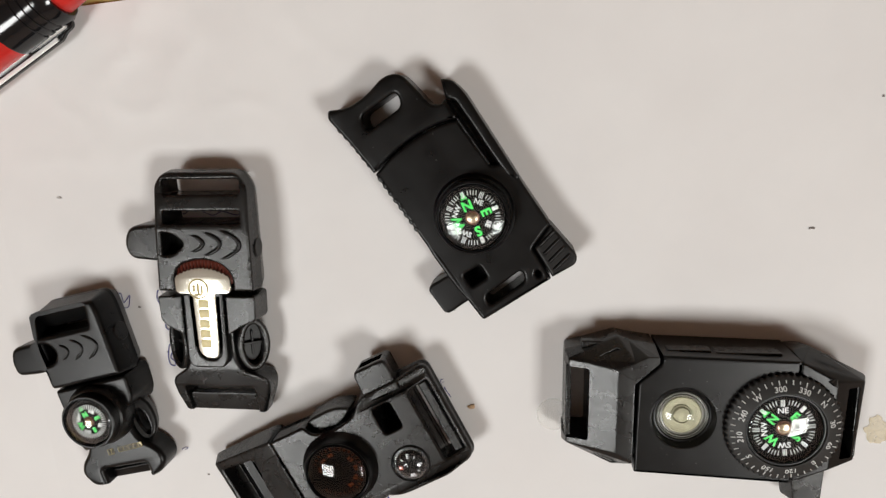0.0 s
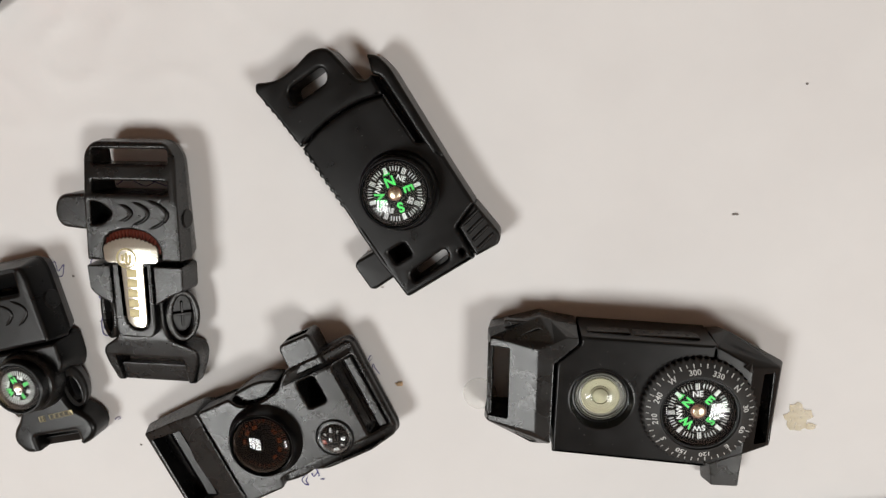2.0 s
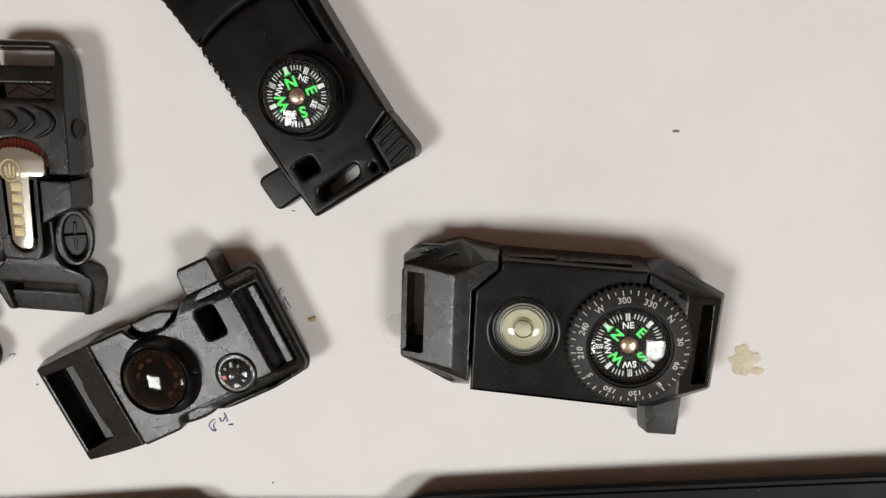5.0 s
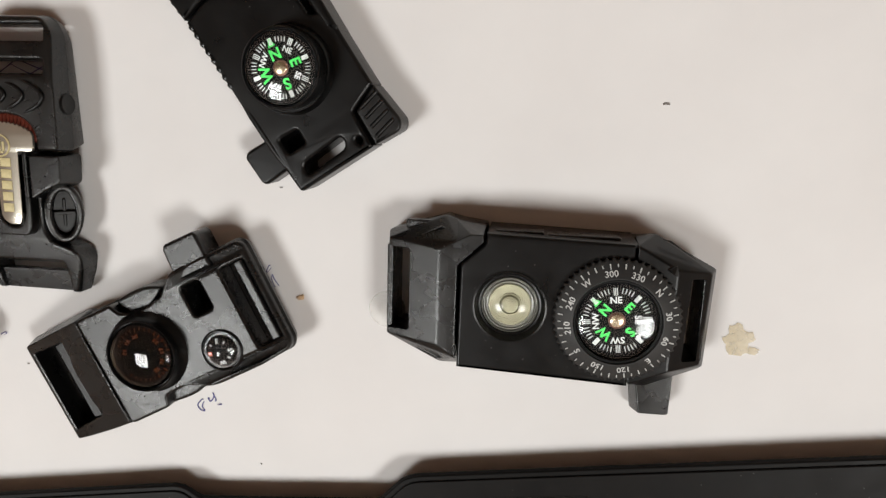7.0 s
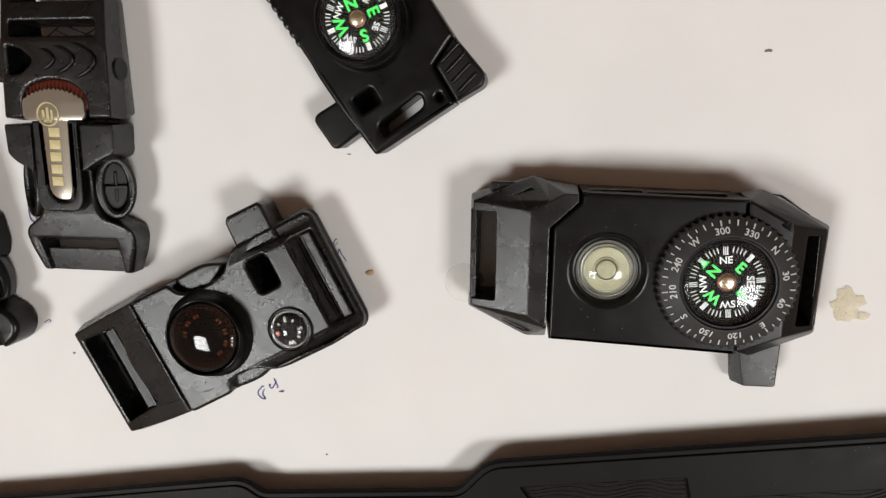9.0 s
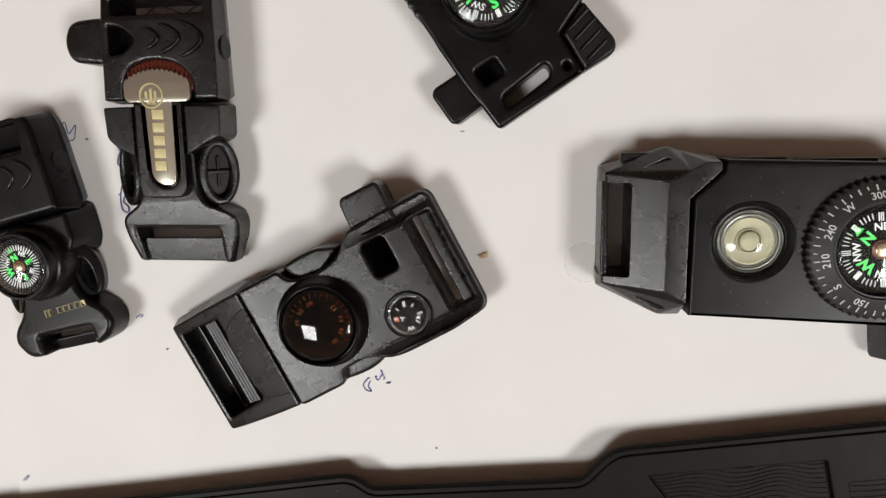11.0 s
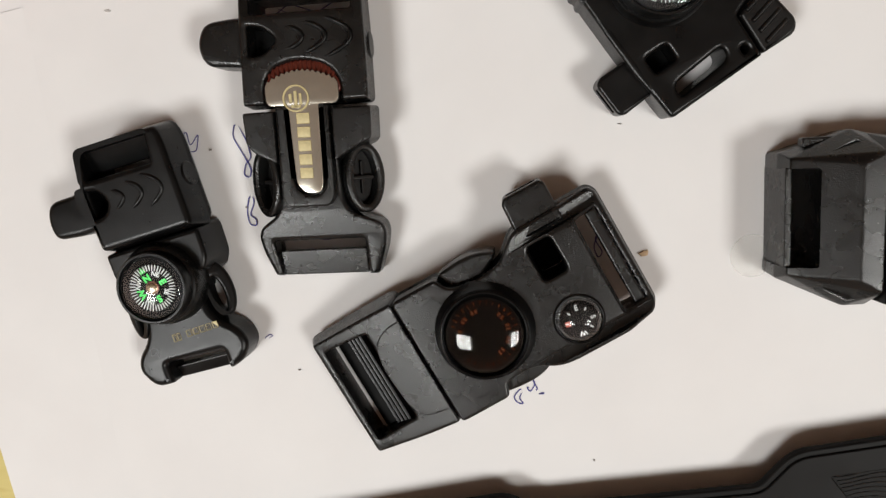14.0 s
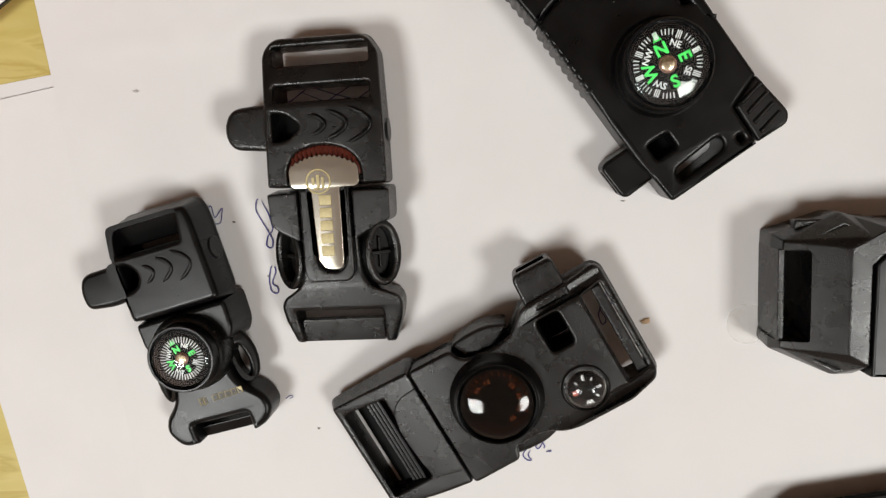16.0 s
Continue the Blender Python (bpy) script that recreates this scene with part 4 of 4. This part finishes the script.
    part("inner_ring", lathe([(2.9, 14.2), (2.9, 14.8), (2.6, 14.9), (2.4, 14.2)], lx, ly, 40), MILKY, ring)
    pane = part("lens", shell(lx, ly, 7.2, 15.9, 1.9, 0.5, 48, 0.8), GLASS, ring, "clear domed torch lens")
    pane.visible_shadow = False
    part("lens_core", lathe([(0, 15.9), (1.2, 15.7), (2.1, 15.2), (2.4, 14.5), (0, 14.45)], lx, ly, 32), MILKY, ring, "small milky lens bead")
    # bezel compass
    cx, cy = 39.9, 16.4
    teeth = lambda k, r, z: (0.42 if (k % 3 == 0) else -0.22) if r > 14.8 else 0.0
    bez = part("bezel", lathe([(14.2, 16.6), (15.2, 17.0), (15.3, 18.6), (14.6, 19.4), (11.0, 20.8), (10.75, 20.8), (10.6, 20.6), (10.55, 18.2), (0, 18.2)], cx, cy, 168, teeth), BEZEL, t, "knurled black plastic bezel ring with white numerals")
    north = 41.0
    for k, word in enumerate(["N", "30", "60", "E", "120", "150", "S", "210", "240", "W", "300", "330"]):
        a = north - 30 * k
        q = Vector((cx + 12.05 * math.cos(radians(a)), cy + 12.05 * math.sin(radians(a)), 20.46))
        me = lettering(word, 2.2, 0.05, 0.03)
        me.transform(pose(q.x * MM, q.y * MM, q.z * MM, 0, 0, a - 90) @ pose(0, 0, 0, -20))
        part("numeral", me, WHITE, bez, "small white numeral")
    marks = []
    for k in range(48):
        long = k % 2 == 0
        marks.append(moved(block(13.1 if long else 13.7, -0.15, 0, 14.4, 0.15, 0.06, 0.02, 0.02), pose(cx * MM, cy * MM, (19.98 + 14.0 * math.tan(radians(20.5)) - 14.0 * math.tan(radians(20.5))) * MM, 0, 0, north + 7.5 * k) @ pose(13.9 * MM, 0, -0.2 * MM, 0, 20.5) @ pose(-13.9 * MM, 0, 0)) if long else moved(block(13.5, -0.12, 0, 14.3, 0.12, 0.06, 0.02, 0.02), pose(cx * MM, cy * MM, 19.98 * MM, 0, 0, north + 7.5 * k) @ pose(13.9 * MM, 0, -0.2 * MM, 0, 20.5) @ pose(-13.9 * MM, 0, 0)))
    part("bezel_marks", joined(*marks), WHITE, bez, "white degree marks")
    compass(t, cx, cy, 18.6, 9.3, 141.5, (10.5, 18.1, 20.3), letter=3.4, small_letter=2.3, dense=56, pin=1.6, dome=1.15, glass_r=10.1)
    part("bezel_pointer", hull([(50.6, 29.6, 17), (53.4, 30.6, 17), (54.0, 27.6, 17), (52.4, 28.4, 18.6), (51.6, 29.6, 18.4)], 0.2), RUBBER, endcap)
    return t


torch()


# ---- black case along the near edge ----
def inside(p, x, y):
    hit = False
    for (ax, ay), (bx, by) in zip(p, p[1:] + p[:1]):
        if (ay > y) != (by > y) and x < (bx - ax) * (y - ay) / (by - ay) + ax:
            hit = not hit
    return hit


def black_case():
    t = thing("black_case", 0, 0, 0, "long black plastic case with notched edge and carved panels", "case")
    edge = [(-190, -86, 2), (-96, -71.2, 3), (-35.2, -60.8, 3.5), (-29.8, -64.6, 2.5), (26.6, -58.8, 2.5), (34.4, -50.0, 3.5), (76.3, -43.4, 6), (121.3, -36.4, 6), (230, -19.5, 2), (230, -150, 2), (-190, -160, 2)]
    plan = rounded(edge, 2, 5)
    plan = plan if area2(plan) > 0 else plan[::-1]
    lip = inset(plan, -1.5)
    line = inset(plan, 0.35)
    p1 = rounded([(42.6, -55.0, 0.5), (85.0, -48.6, 0.5), (93.0, -84, 0.5), (66.0, -86, 0.5)], 0.5)
    p2 = rounded([(90.4, -54.2, 0.5), (124.0, -48.8, 0.5), (160.0, -43.5, 0.5), (160, -84, 0.5), (96.5, -84, 0.5)], 0.5)
    p3 = rounded([(-150, -92, 0.5), (-60, -77, 0.5), (-64, -110, 0.5), (-150, -118, 0.5)], 0.5)
    part("base", plate(box_plan(-170, -140, 210, -92, 3), 0, 5.9, 0.2), CASE, t)
    part("lip", plate(lip, 5.7, 7.2, 0.6, [p1, p2, p3], draft=0.3, steps=3), CASE, t)
    part("lid", plate(line, 5.7, 7.8, 0.4, [p1, p2, p3]), CASE, t)
    for p, name_seed in ((p1, 1.0), (p2, 5.0), (p3, 9.0)):
        floor_panel = part("panel", plate(inset(p if area2(p) > 0 else p[::-1], -0.1), 5.7, 6.3, 0.1), CASE, t, "sunk panel with carved contour lines")
        xs, ys = [q[0] for q in p], [q[1] for q in p]
        x0, x1, y0, y1 = min(xs), max(xs), min(ys), max(ys)
        for k in range(28):
            pts = []
            for s in range(60):
                x = x0 + (x1 - x0) * s / 59
                y = y0 + (y1 - y0) * (k + 0.5) / 28 + 3.8 * noise.noise(Vector((x / 15, k * 0.09, name_seed))) + 0.15 * (x - x0)
                if inside(p, x, y):
                    pts.append((x, y, 6.35))
                elif len(pts) > 3:
                    part("contour_line", tube(pts, 0.17, 5), CASE_LINE, floor_panel)
                    pts = []
                else:
                    pts = []
            if len(pts) > 3:
                part("contour_line", tube(pts, 0.17, 5), CASE_LINE, floor_panel)
    return t


black_case()


# ---- red and black pen with its clip ----
def marker_pen():
    t = thing("marker_pen", -127.2, 122.2, 31.0, "thick red and black pen with white metal clip", "pen", z=0.0)
    def along(profile, n=40):
        me = lathe(profile, 0, 0, n)
        me.transform(pose(0, -1.7 * MM, 8.2 * MM, 0, 90, 0))
        return me
    part("barrel", along([(0, -80), (7.2, -78), (7.9, -70), (7.9, -7.5), (0, -7.5)]), RED, t)
    part("grip", along([(0, -9), (8.0, -9), (8.2, -8.4), (8.2, 0), (7.8, 0.3), (7.8, 0.7), (8.2, 1.0), (8.2, 2.6), (7.8, 2.9), (7.8, 3.3), (8.2, 3.6), (8.2, 5.2), (7.8, 5.5), (7.8, 5.9), (8.2, 6.2), (8.2, 8.4), (7.4, 10.2), (0, 10.4)]), GLOSS, t, "glossy black ringed grip")
    part("neck", along([(0, 10), (6.4, 10), (6.0, 20), (4.4, 40), (3.0, 52), (0, 53)]), RED, t)
    part("clip", plate(rounded([(-60, -12.0), (2.5, -12.0, 1), (4.2, -11.0, 1), (7.6, -10.6, 1), (8.4, -8.5, 1), (7.6, -6.4, 1), (-60, -6.4)], 0.8), 4.2, 5.7, 0.4), GLOSS, t, "black clip housing")
    part("clip_plate", plate(rounded([(-8.4, -9.6), (6.0, -10.0), (6.2, -8.0), (-8.4, -7.6)], 0.4), 4, 6.8, 0.2), WHITEPLASTIC, t, "white clip plate")
    part("clip_strip", plate(rounded([(-60, -11.7), (1.0, -11.7), (1.6, -10.5), (-60, -10.3)], 0.3), 4, 6.0, 0.2), WHITEPLASTIC, t, "white clip strip")
    part("clip_plate", plate(rounded([(-60, -9.6), (-9.0, -9.6), (-9.0, -7.0), (-60, -7.0)], 0.4), 4, 6.6, 0.2), WHITEPLASTIC, t, "white clip plate")
    return t


marker_pen()


# ---- marks and crumbs on the paper ----
def scribble(points, r=0.17, label="thin blue pen scribble on the paper"):
    pts = rounded([(x, y, 1.2) for x, y in points], 1.2, 4)
    k = next(i for i, q in enumerate(pts) if (Vector(q) - Vector(points[0])).length < 2.5)
    me = tube([(x, y, 0.0) for x, y in pts[k:] + pts[:k]][:-4], r, 5, 0.3)
    return solid("ink_scribble", me, INK, label, "scribble", "ink scribbles")


scribble([(-100.6, 36.2), (-101.2, 33.4), (-98.6, 28.4), (-97.0, 25.0), (-97.6, 22.8), (-99.2, 23.6), (-98.4, 26.6), (-96.8, 27.8), (-97.6, 32.0), (-99.6, 36.4)])
scribble([(-98.4, 17.8), (-99.2, 14.2), (-98.8, 11.0), (-97.0, 10.4), (-96.8, 12.4), (-98.6, 13.2), (-97.0, 16.8), (-97.6, 18.6)])
scribble([(-118.2, -26.0), (-116.9, -26.2), (-116.7, -27.6), (-118.1, -27.8)], 0.14)
scribble([(-31.2, -34.4), (-33.0, -36.6), (-31.8, -38.2), (-30.2, -38.4), (-31.6, -36.9), (-30.4, -34.8)])
scribble([(-29.6, -33.6), (-28.6, -35.4), (-27.2, -33.0), (-27.9, -31.8), (-26.6, -34.6), (-27.6, -34.9)])
scribble([(-26.4, -35.8), (-25.2, -35.8), (-25.0, -35.5), (-26.2, -35.5)], 0.12)
scribble([(-7.6, 2.6), (-8.6, 4.8), (-8.2, 6.6), (-7.8, 5.0), (-6.2, 3.0), (-6.8, 2.8)], 0.14)
scribble([(-9.2, 9.0), (-12.0, 2.0), (-10.8, -1.0), (-9.6, 0.6), (-11.8, 4.0), (-8.2, 8.6)], 0.14)
scribble([(-97.6, -19.2), (-96.0, -18.2), (-95.2, -18.6), (-96.8, -19.5)], 0.12)
scribble([(-88.0, 9.2), (-88.2, 6.2), (-86.6, 9.0), (-86.2, 6.4), (-84.4, 9.2), (-84.2, 6.3), (-80.6, 9.0), (-80.8, 6.4), (-77, 6.4), (-77, 9.4)], 0.14)
scribble([(-90, 60.5), (-84, 64.6), (-78, 62.4), (-72, 60.6), (-66, 64.4), (-70, 66), (-80, 60.4), (-88, 64.0)], 0.14)
scribble([(-116.6, 31.2), (-113.2, 35.6), (-112.6, 31.4), (-110.0, 34.8), (-111.0, 30.0), (-114.6, 30.4)], 0.14)
scribble([(-138.2, -70.6), (-136.6, -69.0), (-136.2, -69.2), (-137.6, -70.9)], 0.14)


def blob(name, x, y, rx, ry, z, mat, label, category, seed, ragged=0.35, turn=0.0):
    """A flat irregular spot with a soft raised rim."""
    plan = []
    for k in range(40):
        a = 2 * math.pi * k / 40
        q = 1 + ragged * noise.noise(Vector((math.cos(a) * 1.6, math.sin(a) * 1.6, seed))) + 0.5 * ragged * noise.noise(Vector((math.cos(a) * 4, math.sin(a) * 4, seed)))
        plan.append((rx * q * math.cos(a), ry * q * math.sin(a)))
    me = plate(plan, -0.1, z, min(0.4 * z, 0.2), base_bev=0.02)
    return solid(name, me, mat, label, category, at=pose(x * MM, y * MM, 0, 0, 0, turn))


blob("glue_stain", 121.6, -3.2, 3.6, 4.0, 0.10, STAIN, "dried pale yellow glue stain on the paper", "stain", 2.0, 0.55)
blob("glue_stain", 125.6, -5.6, 2.0, 0.9, 0.08, STAIN, "thin dried glue smear on the paper", "stain", 6.0, 0.6, -15)
blob("brown_crumb", 0.2, 0.0, 1.2, 0.6, 0.35, CRUMB, "tiny brown crumb on the white paper", "crumb", 3.0, 0.7, 20)
for x, y, rx, ry, s in [(97, 58, 0.85, 0.35, 1), (-107.3, 30.5, 0.4, 0.3, 2), (-88.9, -28.1, 0.3, 0.22, 3), (-12.7, -54, 0.25, 0.2, 5), (112.1, 94.4, 0.3, 0.25, 6), (-99.2, 15.4, 0.3, 0.25, 7), (-5.2, 31.6, 0.45, 0.15, 8), (-18, -24, 0.2, 0.15, 10)]:
    blob("paper_speck", x, y, rx, ry, 0.12, SPECK, "tiny dark speck lying on the paper", "speck", s * 3.7, 0.6)
# The dent is a flat spot here; its shade is only the grey colour.
blob("paper_dent_shade", -130.5, 65.9, 0.8, 0.35, 0.1, DENT_SHADE, "small grey spot painted as a dent's shade in white paper", "dent", 4.4, 0.6)
disc = thing("clear_disc", 25.9, -1.5, 0, "thin clear plastic disc half under the torch", "disc")
film_disc = part("film", lathe([(0, 0.12), (5.2, 0.12), (5.25, 0.22), (5.2, 0.34), (0, 0.34)], 0, 0, 48), CLEAR, disc)
film_disc.visible_shadow = False
